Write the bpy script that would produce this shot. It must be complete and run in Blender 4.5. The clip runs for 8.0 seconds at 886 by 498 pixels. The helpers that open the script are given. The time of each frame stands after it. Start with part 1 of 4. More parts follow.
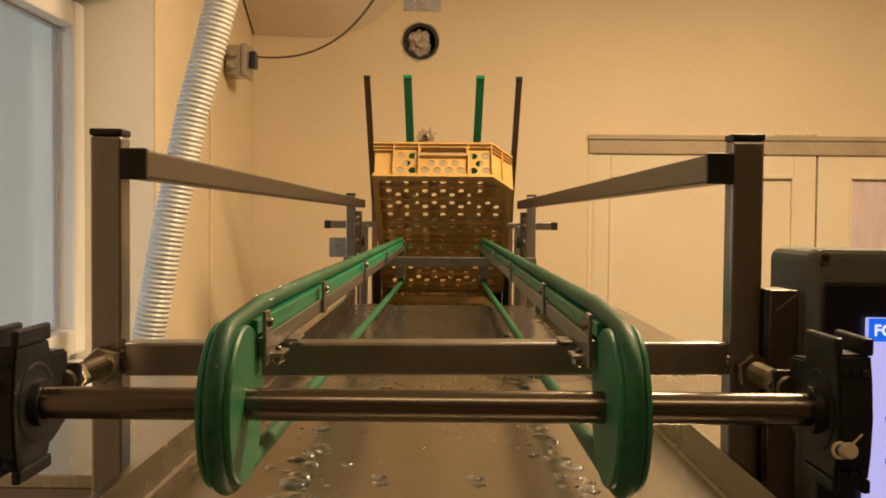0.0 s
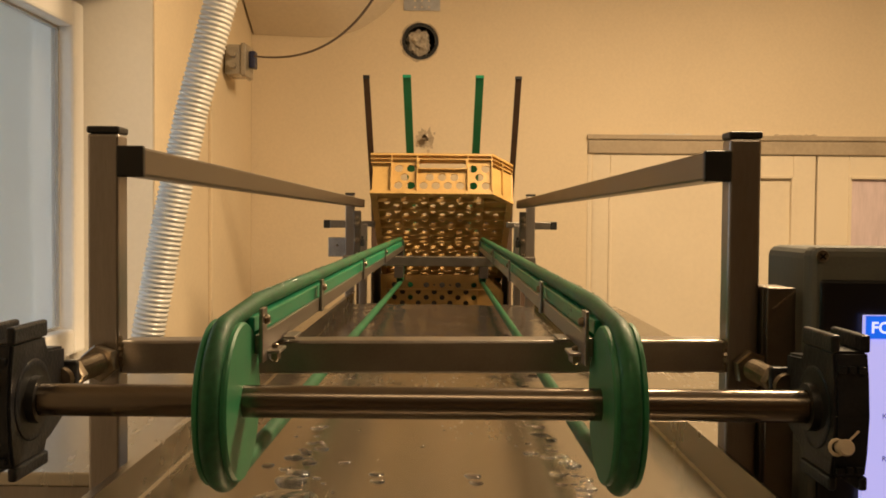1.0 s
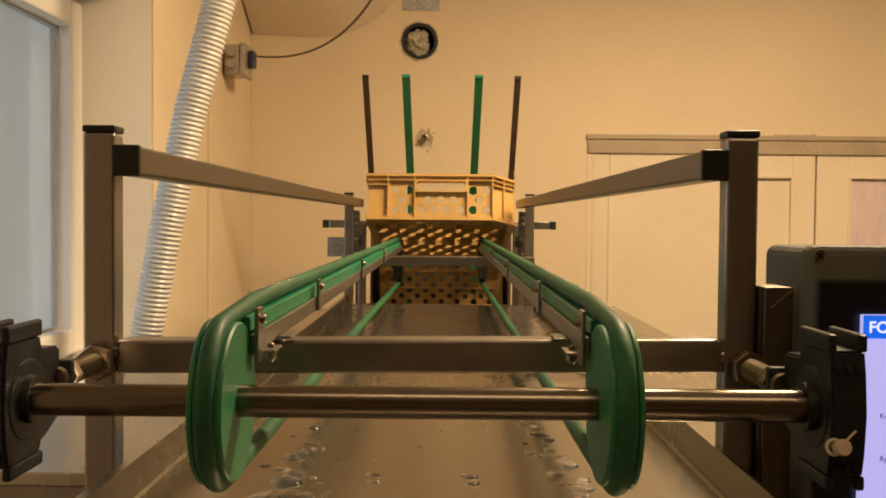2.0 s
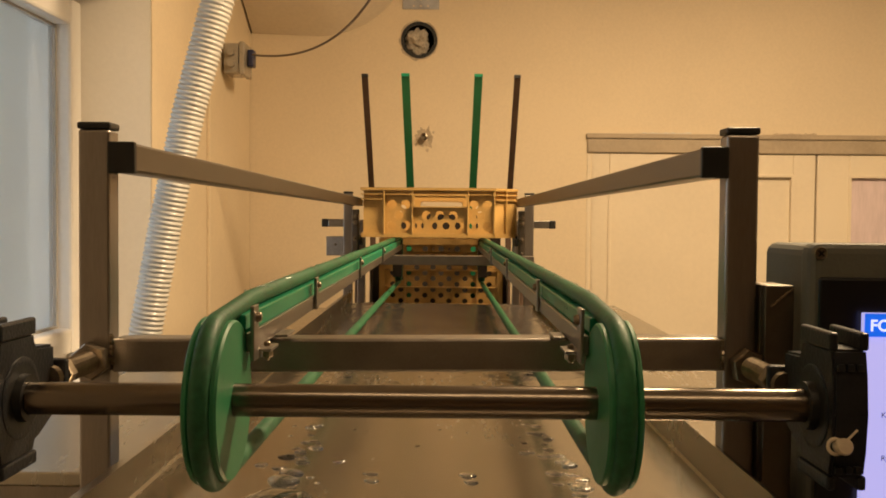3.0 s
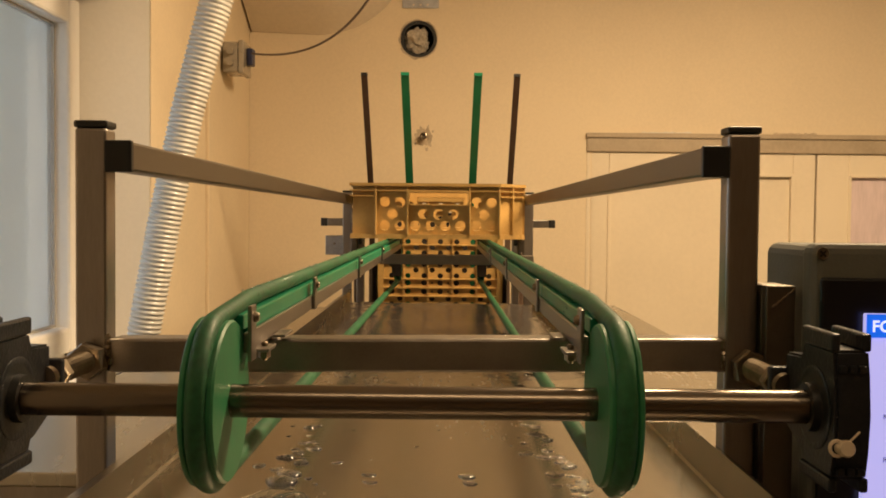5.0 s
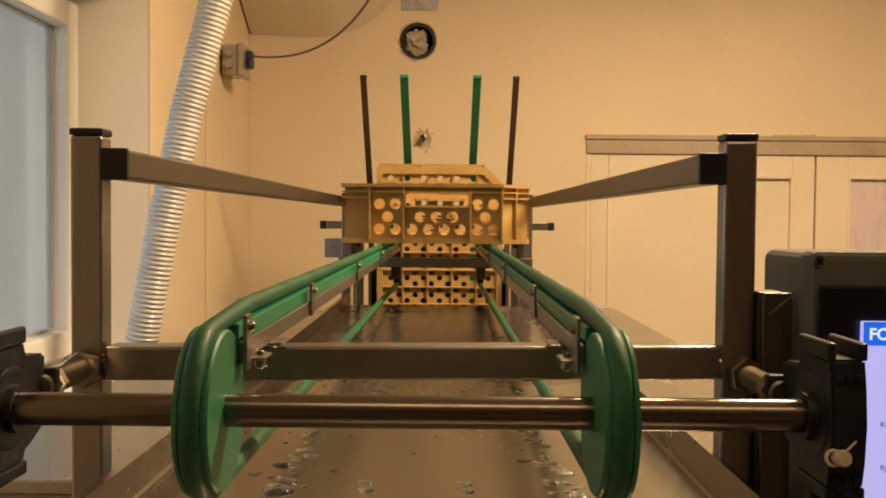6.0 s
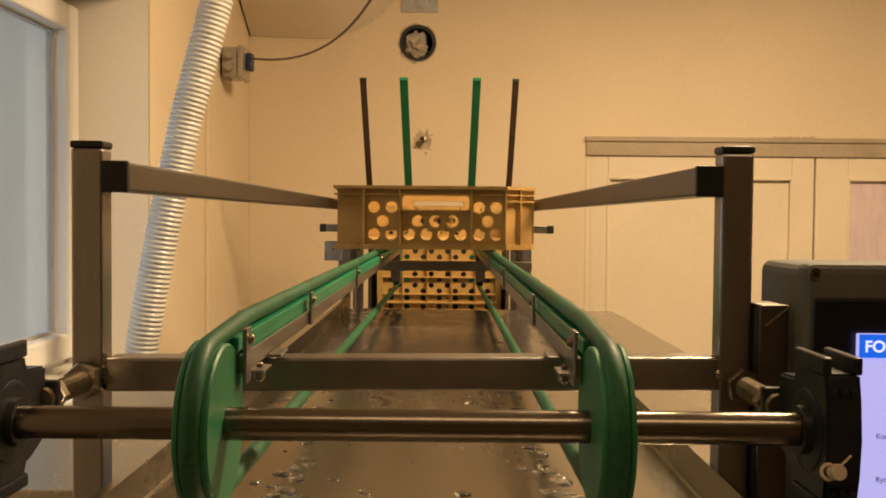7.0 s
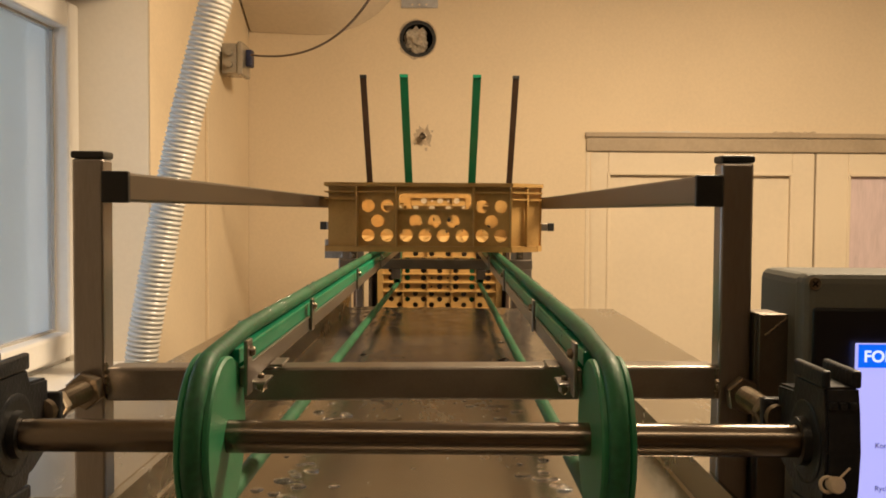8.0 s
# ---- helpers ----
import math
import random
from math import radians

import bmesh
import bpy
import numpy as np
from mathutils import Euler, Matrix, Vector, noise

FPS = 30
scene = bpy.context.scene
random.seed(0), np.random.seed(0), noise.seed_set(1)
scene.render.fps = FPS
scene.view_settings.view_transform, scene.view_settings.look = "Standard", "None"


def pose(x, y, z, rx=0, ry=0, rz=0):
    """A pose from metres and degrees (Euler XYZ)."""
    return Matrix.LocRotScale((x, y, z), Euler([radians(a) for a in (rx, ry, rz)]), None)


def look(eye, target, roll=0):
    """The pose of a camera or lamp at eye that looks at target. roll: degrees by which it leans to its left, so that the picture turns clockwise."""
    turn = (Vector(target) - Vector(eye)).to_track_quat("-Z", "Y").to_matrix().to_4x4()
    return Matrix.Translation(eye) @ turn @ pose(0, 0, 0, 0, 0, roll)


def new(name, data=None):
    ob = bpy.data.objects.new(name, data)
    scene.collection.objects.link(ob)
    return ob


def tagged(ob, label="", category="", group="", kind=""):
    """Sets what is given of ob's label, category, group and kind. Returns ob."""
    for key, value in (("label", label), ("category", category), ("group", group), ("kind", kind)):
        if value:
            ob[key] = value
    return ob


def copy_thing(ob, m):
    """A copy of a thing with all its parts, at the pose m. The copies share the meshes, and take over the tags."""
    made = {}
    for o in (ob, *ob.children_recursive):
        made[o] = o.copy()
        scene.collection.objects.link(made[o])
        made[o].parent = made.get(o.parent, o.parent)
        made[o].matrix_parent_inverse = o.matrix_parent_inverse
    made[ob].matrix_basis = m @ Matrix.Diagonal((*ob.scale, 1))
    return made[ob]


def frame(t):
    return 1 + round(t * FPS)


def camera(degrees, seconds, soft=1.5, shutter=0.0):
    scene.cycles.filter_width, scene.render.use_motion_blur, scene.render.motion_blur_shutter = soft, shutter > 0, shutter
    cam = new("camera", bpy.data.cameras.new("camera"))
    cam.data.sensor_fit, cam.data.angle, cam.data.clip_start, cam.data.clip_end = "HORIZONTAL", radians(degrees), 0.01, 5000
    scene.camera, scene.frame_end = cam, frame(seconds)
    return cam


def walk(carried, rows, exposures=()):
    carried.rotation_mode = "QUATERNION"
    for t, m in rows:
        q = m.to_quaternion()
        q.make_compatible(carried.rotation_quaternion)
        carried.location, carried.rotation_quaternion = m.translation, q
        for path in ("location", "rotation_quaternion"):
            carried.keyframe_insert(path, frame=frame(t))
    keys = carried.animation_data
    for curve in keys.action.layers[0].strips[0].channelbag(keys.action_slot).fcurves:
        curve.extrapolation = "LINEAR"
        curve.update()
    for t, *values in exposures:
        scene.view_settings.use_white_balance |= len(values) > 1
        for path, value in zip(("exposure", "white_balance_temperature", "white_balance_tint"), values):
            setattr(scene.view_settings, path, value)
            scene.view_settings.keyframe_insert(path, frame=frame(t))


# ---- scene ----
cam = camera(50.95, 8.0, soft=1.8)
PATH = [
    (0, (0.015, -0.5808, 1.758), (0.0075, 1.4192, 1.6922), 0.5),
    (0.5, (0.017, -0.5832, 1.757), (0.0087, 1.4168, 1.6912), 0.5),
    (1, (0.017, -0.5808, 1.756), (0.0095, 1.4192, 1.691), 0.5),
    (1.5, (0.018, -0.5808, 1.756), (0.0105, 1.4192, 1.691), 0.5),
    (3, (0.021, -0.5736, 1.754), (0.0135, 1.4264, 1.6882), 0.5),
    (3.5, (0.02, -0.576, 1.755), (0.0117, 1.424, 1.6867), 0.6),
    (4, (0.021, -0.576, 1.754), (0.0135, 1.424, 1.6857), 0.6),
    (4.5, (0.021, -0.5724, 1.754), (0.0143, 1.4276, 1.6857), 0.6),
    (6, (0.024, -0.5676, 1.759), (0.0173, 1.4324, 1.6932), 0.5),
    (6.5, (0.026, -0.5688, 1.764), (0.0177, 1.4312, 1.6982), 0.5),
    (7, (0.025, -0.5712, 1.768), (0.0183, 1.4288, 1.7013), 0.5),
    (7.5, (0.025, -0.5724, 1.775), (0.0175, 1.4276, 1.7008), 0.4),
    (8, (0.025, -0.5724, 1.78), (0.0175, 1.4276, 1.6983), 0.4),
]
walk(cam, [(t, look(eye, target, roll)) for t, eye, target, roll in PATH],
     exposures=[(0, 0, 6500, 10), (7.8, 0, 6500, 10), (8.0, 0.08, 5900, 10)])

# ---- world, sun and lamps ----
world = bpy.data.worlds.new("world")
scene.world = world
world.use_nodes = True
wn = world.node_tree
sky = wn.nodes.new("ShaderNodeTexSky")
sky.sky_type, sky.sun_disc = "NISHITA", False
sky.sun_elevation, sky.sun_rotation = radians(35), radians(120)
wn.nodes["Background"].inputs[1].default_value = 0.12
wn.links.new(sky.outputs[0], wn.nodes["Background"].inputs[0])


def area_lamp(name, m, sx, sy, watts, colour):
    data = bpy.data.lights.new(name, "AREA")
    data.shape, data.size, data.size_y, data.energy, data.color = "RECTANGLE", sx, sy, watts, colour
    ob = new(name, data)
    ob.matrix_world = m
    return ob


WARM = (1.0, 0.715, 0.415)
area_lamp("ceiling_lamp_light", look((1.0, 1.25, 2.99), (1.0, 1.26, 0)), 1.2, 0.3, 93, WARM)
area_lamp("ceiling_lamp_light", look((0.3, -0.85, 2.99), (0.3, -0.84, 0)), 1.2, 0.05, 4.5, WARM)
scene.view_settings.exposure = 0.0


# ---- materials ----
def material(name, colour, rough=0.5, metal=0.0, vary=0.15, scale=8.0, fine=120.0, bump=0.15, spot=None, stretch=(1, 1, 1),
             coat=0.0, trans=0.0, ior=1.45, emit=0.0, spec=0.5):
    m = bpy.data.materials.new(name)
    m.use_nodes = True
    n, l = m.node_tree.nodes, m.node_tree.links
    p = n["Principled BSDF"]
    p.inputs["Metallic"].default_value = metal
    p.inputs["IOR"].default_value = ior
    p.inputs["Coat Weight"].default_value = coat
    p.inputs["Transmission Weight"].default_value = trans
    p.inputs["Specular IOR Level"].default_value = spec
    co = n.new("ShaderNodeTexCoord")
    mp = n.new("ShaderNodeMapping")
    mp.inputs["Scale"].default_value = stretch
    l.new(co.outputs["Object"], mp.inputs[0])
    big, small = n.new("ShaderNodeTexNoise"), n.new("ShaderNodeTexNoise")
    big.inputs["Scale"].default_value, small.inputs["Scale"].default_value = scale, fine
    big.inputs["Detail"].default_value = 4
    l.new(mp.outputs[0], big.inputs[0]), l.new(mp.outputs[0], small.inputs[0])
    mix = n.new("ShaderNodeMix")
    mix.data_type = "FLOAT"
    mix.inputs[0].default_value = 0.35
    l.new(big.outputs[0], mix.inputs[2]), l.new(small.outputs[0], mix.inputs[3])
    ramp = n.new("ShaderNodeValToRGB")
    c = Vector(colour)
    dark = c * (1 - vary) if spot is None else Vector(spot)
    light = c * (1 + 0.6 * vary)
    ramp.color_ramp.elements[0].position, ramp.color_ramp.elements[0].color = 0.32, (*dark, 1)
    ramp.color_ramp.elements[1].position, ramp.color_ramp.elements[1].color = 0.62, (*light, 1)
    l.new(mix.outputs[0], ramp.inputs[0])
    l.new(ramp.outputs[0], p.inputs["Base Color"])
    rr = n.new("ShaderNodeMapRange")
    rr.inputs["To Min"].default_value, rr.inputs["To Max"].default_value = max(0.02, rough * 0.75), min(1, rough * 1.25)
    l.new(mix.outputs[0], rr.inputs[0])
    l.new(rr.outputs[0], p.inputs["Roughness"])
    if bump:
        b = n.new("ShaderNodeBump")
        b.inputs["Strength"].default_value, b.inputs["Distance"].default_value = bump, 0.002
        l.new(mix.outputs[0], b.inputs["Height"])
        l.new(b.outputs[0], p.inputs["Normal"])
    if emit:
        p.inputs["Emission Color"].default_value = (*colour, 1)
        p.inputs["Emission Strength"].default_value = emit
    return m


STEEL = material("brushed_steel", (0.32, 0.295, 0.27), 0.34, 1.0, 0.13, 7, 90, 0.04, stretch=(6, 1, 6))
POST = material("brushed_steel_upright", (0.33, 0.30, 0.275), 0.38, 1.0, 0.13, 7, 90, 0.04, stretch=(8, 8, 1))
RAIL = material("dull_steel_rail", (0.165, 0.142, 0.118), 0.40, 1.0, 0.15, 8, 120, 0.05, stretch=(8, 1, 8))
SHEET = material("wet_steel_sheet", (0.42, 0.39, 0.335), 0.26, 1.0, 0.10, 3, 40, 0.003, stretch=(5, 1, 1))
SHAFT = material("turned_steel", (0.205, 0.172, 0.140), 0.25, 1.0, 0.12, 4, 200, 0.02, stretch=(1, 6, 6))
ZINC = material("zinc_plated", (0.27, 0.225, 0.17), 0.36, 1.0, 0.3, 60, 300, 0.2)
BRASS = material("brass", (0.75, 0.5, 0.2), 0.25, 1.0, 0.1)
IRON = material("black_painted_cast_iron", (0.013, 0.014, 0.018), 0.38, 0.0, 0.4, 40, 400, 0.5, coat=0.04, spec=0.36)
CAP = material("black_plastic", (0.012, 0.012, 0.012), 0.45, 0.0, 0.3, 30, 300, 0.2)
DARK = material("dark_brown_rail", (0.075, 0.046, 0.030), 0.45, 0.0, 0.3, 15, 200, 0.1)
BACKP = material("dark_wet_steel", (0.045, 0.035, 0.028), 0.5, 0.3, 0.3, 15, 200, 0.1)
PULLEY = material("green_cast_plastic", (0.022, 0.17, 0.072), 0.48, 0.0, 0.18, 12, 150, 0.15)
BELT = material("green_round_belt", (0.017, 0.105, 0.044), 0.56, 0.0, 0.45, 22, 200, 0.35, coat=0.04, spec=0.35)
SLIDE = material("green_slide_plastic", (0.012, 0.22, 0.11), 0.3, 0.0, 0.15, 20, 200, 0.1)
STRIP = material("green_strip_plastic", (0.012, 0.16, 0.07), 0.4, 0.0, 0.12, 10, 150, 0.05)
CRATE = material("ochre_crate_plastic", (0.48, 0.30, 0.10), 0.38, 0.0, 0.16, 14, 160, 0.15)
WALL = material("cream_plaster", (0.74, 0.62, 0.44), 0.9, 0.0, 0.07, 1.6, 90, 0.10)
WALLW = material("white_plaster", (0.66, 0.62, 0.55), 0.9, 0.0, 0.05, 2, 90, 0.2)
CEIL = material("ceiling_paint", (0.80, 0.71, 0.57), 0.9, 0.0, 0.08, 1.2, 60, 0.2)
BROWN = material("dim_reflection_brown", (0.42, 0.33, 0.23), 0.8, 0.0, 0.15, 2, 60, 0.2)
FLOORM = material("floor_grey", (0.14, 0.125, 0.11), 0.5, 0.0, 0.2, 3, 60, 0.1)
DOOR = material("cream_gloss_door", (0.76, 0.66, 0.50), 0.45, 0.0, 0.05, 3, 60, 0.08)
FRAMEM = material("worn_door_frame", (0.42, 0.34, 0.24), 0.6, 0.0, 0.15, 5, 80, 0.3)
PVC = material("white_window_pvc", (0.82, 0.80, 0.76), 0.35, 0.0, 0.04, 5, 80, 0.05)
HOSE = material("silver_white_hose", (0.60, 0.59, 0.55), 0.30, 0.0, 0.08, 10, 80, 0.05, coat=0.3)
BOXG = material("grey_abs_box", (0.13, 0.132, 0.115), 0.6, 0.0, 0.1, 20, 400, 0.4, spec=0.2)
BEZEL = material("black_display_frame", (0.006, 0.006, 0.008), 0.3, 0.0, 0.1, 20, 200, 0.0)
GREYP = material("pale_grey_plastic", (0.45, 0.43, 0.40), 0.4, 0.0, 0.1, 20, 200, 0.1)
CAPW = material("yellowed_white_rubber", (0.62, 0.52, 0.40), 0.45, 0.0, 0.1, 60, 400, 0.1)
BOXC = material("clear_grey_plastic", (0.33, 0.29, 0.23), 0.22, 0.0, 0.15, 25, 200, 0.1, coat=0.3)
BLUEP = material("dark_blue_plastic", (0.02, 0.025, 0.07), 0.4, 0.0, 0.1, 20, 200, 0.1)
CABLE = material("grey_cable", (0.12, 0.09, 0.07), 0.5, 0.0, 0.1, 20, 200, 0.1)
GALV = material("galvanised_plate", (0.40, 0.40, 0.41), 0.5, 0.6, 0.25, 30, 200, 0.1)
PLASTIC_BAG = material("crumpled_film", (0.46, 0.40, 0.32), 0.3, 0.0, 0.4, 25, 100, 0.6)
RAW = material("raw_plaster", (0.48, 0.39, 0.28), 0.95, 0.0, 0.35, 30, 200, 0.9)
WATER = material("water", (1, 1, 1), 0.03, 0.0, 0.0, 10, 100, 0.0, trans=1.0, ior=1.33)
PINK = material("frosted_door_pane", (0.70, 0.58, 0.60), 0.3, 0.0, 0.12, 9, 40, 0.1, stretch=(4, 1, 0.6))
GLASS = material("hazy_window_glass", (0.95, 0.98, 1.0), 0.35, 0.0, 0.02, 10, 100, 0.0, trans=1.0, ior=1.05)
SCREEN = material("lit_screen", (0.50, 0.48, 0.95), 0.3, 0.0, 0.0, 10, 100, 0.0, emit=0.85)
SCREENB = material("lit_screen_blue", (0.01, 0.13, 0.80), 0.3, 0.0, 0.0, 10, 100, 0.0, emit=0.9)
SCREENW = material("lit_screen_white", (0.9, 0.9, 1.0), 0.3, 0.0, 0.0, 10, 100, 0.0, emit=0.9)
SCREENG = material("lit_screen_teal", (0.02, 0.45, 0.3), 0.3, 0.0, 0.0, 10, 100, 0.0, emit=0.7)
INK = material("screen_ink", (0.05, 0.05, 0.12), 0.4, 0.0, 0.0, 10, 100, 0.0)
LAMPM = material("lamp_diffuser", (1.0, 0.66, 0.32), 0.5, 0.0, 0.0, 10, 100, 0.0, emit=3.0)



def let_light_through(m, colour, share):
    """Thin plastic that glows a little when lit from the other side."""
    n, l = m.node_tree.nodes, m.node_tree.links
    t, mix = n.new("ShaderNodeBsdfTranslucent"), n.new("ShaderNodeMixShader")
    t.inputs["Color"].default_value = (*colour, 1)
    mix.inputs[0].default_value = share
    l.new(n["Principled BSDF"].outputs[0], mix.inputs[1]), l.new(t.outputs[0], mix.inputs[2])
    l.new(mix.outputs[0], n["Material Output"].inputs["Surface"])


let_light_through(CRATE, (0.60, 0.38, 0.14), 0.03)

# ---- mesh helpers ----
def finish(bm, name, mat, smooth=False):
    me = bpy.data.meshes.new(name)
    bmesh.ops.recalc_face_normals(bm, faces=bm.faces[:])
    if smooth:
        for f in bm.faces:
            f.smooth = True
        for e in bm.edges:
            if len(e.link_faces) == 2 and e.calc_face_angle(0) > 0.7:
                e.smooth = False
    bm.to_mesh(me)
    bm.free()
    me.materials.append(mat)
    return me


def part(name, bm, mat, parent=None, label="", smooth=False):
    bmesh.ops.remove_doubles(bm, verts=bm.verts[:], dist=0.00002)
    ob = new(name, finish(bm, name, mat, smooth))
    if parent is not None:
        ob.parent = parent
    if label:
        tagged(ob, label)
    return ob


def thing(name, label, category, group="", kind="", at=(0, 0, 0)):
    ob = new(name)
    ob.empty_display_size = 0.05
    ob.location = at
    return tagged(ob, label, category, group, kind)


def box(bm, x0, x1, y0, y1, z0, z1, bevel=0.0, seg=2, m=None):
    t = bmesh.new()
    bmesh.ops.create_cube(t, size=1)
    for v in t.verts:
        v.co = Vector(((x0 + x1) / 2 + v.co.x * (x1 - x0), (y0 + y1) / 2 + v.co.y * (y1 - y0), (z0 + z1) / 2 + v.co.z * (z1 - z0)))
    if bevel:
        bmesh.ops.bevel(t, geom=t.edges[:], offset=bevel, segments=seg, affect="EDGES", profile=0.5)
    merge(bm, t, m)
    return bm


def merge(bm, t, m=None):
    me = bpy.data.meshes.new("tmp")
    if m is not None:
        bmesh.ops.transform(t, matrix=m, verts=t.verts[:])
    t.to_mesh(me)
    t.free()
    bm.from_mesh(me)
    bpy.data.meshes.remove(me)


def lathe(bm, profile, m, seg=32):
    """Turn (radius, height) pairs round the local z axis; m places it."""
    rings = []
    for r, h in profile:
        if r < 1e-6:
            rings.append([bm.verts.new(m @ Vector((0, 0, h)))])
        else:
            rings.append([bm.verts.new(m @ Vector((r * math.cos(2 * math.pi * k / seg), r * math.sin(2 * math.pi * k / seg), h))) for k in range(seg)])
    for a, b in zip(rings, rings[1:]):
        for k in range(seg):
            q = [a[k % len(a)], a[(k + 1) % len(a)], b[(k + 1) % len(b)], b[k % len(b)]]
            q = [v for i, v in enumerate(q) if v not in q[:i]]
            if len(q) > 2:
                bm.faces.new(q)
    return bm


def along_x(x, y, z):
    return Matrix.Translation((x, y, z)) @ Matrix.Rotation(radians(90), 4, "Y")


def along_y(x, y, z):
    return Matrix.Translation((x, y, z)) @ Matrix.Rotation(radians(-90), 4, "X")


def rod(bm, m, r, h, bevel=0.0008, seg=20):
    return lathe(bm, [(0, 0), (r - bevel, 0), (r, bevel), (r, h - bevel), (r - bevel, h), (0, h)], m, seg)


def hexnut(bm, m, across, h, hole=0.0):
    r = across / math.sqrt(3)
    return lathe(bm, [(hole, 0), (r * 0.93, 0), (r, h * 0.14), (r, h * 0.86), (r * 0.93, h), (hole, h)], m, 6)


def sweep(bm, pts, radii, seg=12, closed=False, flat=None):
    pts = [Vector(p) for p in pts]
    n, rings = len(pts), []
    ref = None
    for i, p in enumerate(pts):
        a, b = (pts[i - 1], pts[(i + 1) % n]) if closed else (pts[max(0, i - 1)], pts[min(n - 1, i + 1)])
        d = (b - a).normalized()
        if ref is None:
            ref = d.orthogonal().normalized() if abs(d.x) > 0.9 else Vector((1, 0, 0))
        u = (ref - d * ref.dot(d)).normalized()
        ref = u
        w = d.cross(u)
        r = radii[i] if isinstance(radii, (list, tuple)) else radii
        rings.append([bm.verts.new(p + r * (math.cos(2 * math.pi * k / seg) * u + math.sin(2 * math.pi * k / seg) * w)) for k in range(seg)])
    for i in range(n if closed else n - 1):
        a, b = rings[i], rings[(i + 1) % n]
        for k in range(seg):
            bm.faces.new((a[k], a[(k + 1) % seg], b[(k + 1) % seg], b[k]))
    if not closed:
        bm.faces.new(rings[0][::-1]), bm.faces.new(rings[-1])
    return bm


def prism(bm, outline, z0, z1, m=None):
    t = bmesh.new()
    lo = [t.verts.new((x, y, z0)) for x, y in outline]
    hi = [t.verts.new((x, y, z1)) for x, y in outline]
    t.faces.new(lo[::-1]), t.faces.new(hi)
    for k in range(len(lo)):
        t.faces.new((lo[k], lo[(k + 1) % len(lo)], hi[(k + 1) % len(lo)], hi[k]))
    merge(bm, t, m)
    return bm


def ring(bm, outer, inner, z0, z1):
    n = len(outer)
    v = [[bm.verts.new((x, y, z)) for x, y in loop] for loop, z in ((outer, z0), (outer, z1), (inner, z1), (inner, z0))]
    for a, b in zip(v, v[1:] + v[:1]):
        for k in range(n):
            bm.faces.new((a[k], a[(k + 1) % n], b[(k + 1) % n], b[k]))
    return bm


def rect_reach(c, s, hx, hy):
    return min(hx / abs(c) if abs(c) > 1e-9 else 1e9, hy / abs(s) if abs(s) > 1e-9 else 1e9)


def plate(bm, m, u0, u1, v0, v1, holes, th, seg=12):
    """One row of a plate with through holes. holes: (centre u, centre v, half width, half height, round). Local x, y span the plate, z its thickness."""
    holes = sorted(holes)
    cuts = [u0] + [(a[0] + a[2] + b[0] - b[2]) / 2 for a, b in zip(holes, holes[1:])] + [u1]

    def quad(pts):
        bm.faces.new([bm.verts.new(m @ Vector(p)) for p in pts])

    if not holes:
        for z in (0, th):
            quad([(u0, v0, z), (u1, v0, z), (u1, v1, z), (u0, v1, z)])
    for (cu, cv, hx, hy, is_round), a, b in zip(holes, cuts, cuts[1:]):
        corners = [(a, v0), (b, v0), (b, v1), (a, v1)]
        angles = [math.atan2(y - cv, x - cu) for x, y in corners] + [2 * math.pi * k / seg - math.pi for k in range(seg)]
        if not is_round:
            angles = [math.atan2(sy * hy, sx * hx) for sx in (-1, 1) for sy in (-1, 1)] + angles[:4]
        angles = sorted({round(q, 4) for q in angles})
        inner, outer = [], []
        for q in angles:
            c, s = math.cos(q), math.sin(q)
            k = min(((b if c > 0 else a) - cu) / c if abs(c) > 1e-9 else 1e9, ((v1 if s > 0 else v0) - cv) / s if abs(s) > 1e-9 else 1e9)
            outer.append((cu + k * c, cv + k * s))
            r = hx if is_round else rect_reach(c, s, hx, hy)
            inner.append((cu + r * c, cv + r * s))
        ring_pts = [[bm.verts.new(m @ Vector((*p, z))) for p in loop] for loop, z in ((outer, 0), (inner, 0), (inner, th), (outer, th))]
        n = len(angles)
        for p, q in zip(ring_pts, ring_pts[1:]):
            for k in range(n):
                bm.faces.new((p[k], p[(k + 1) % n], q[(k + 1) % n], q[k]))
    return bm


# ---- the room ----
BACK, LEFT, RIGHT, FRONT, TOP = 3.180, -0.777, 3.4, -4.6, 3.05


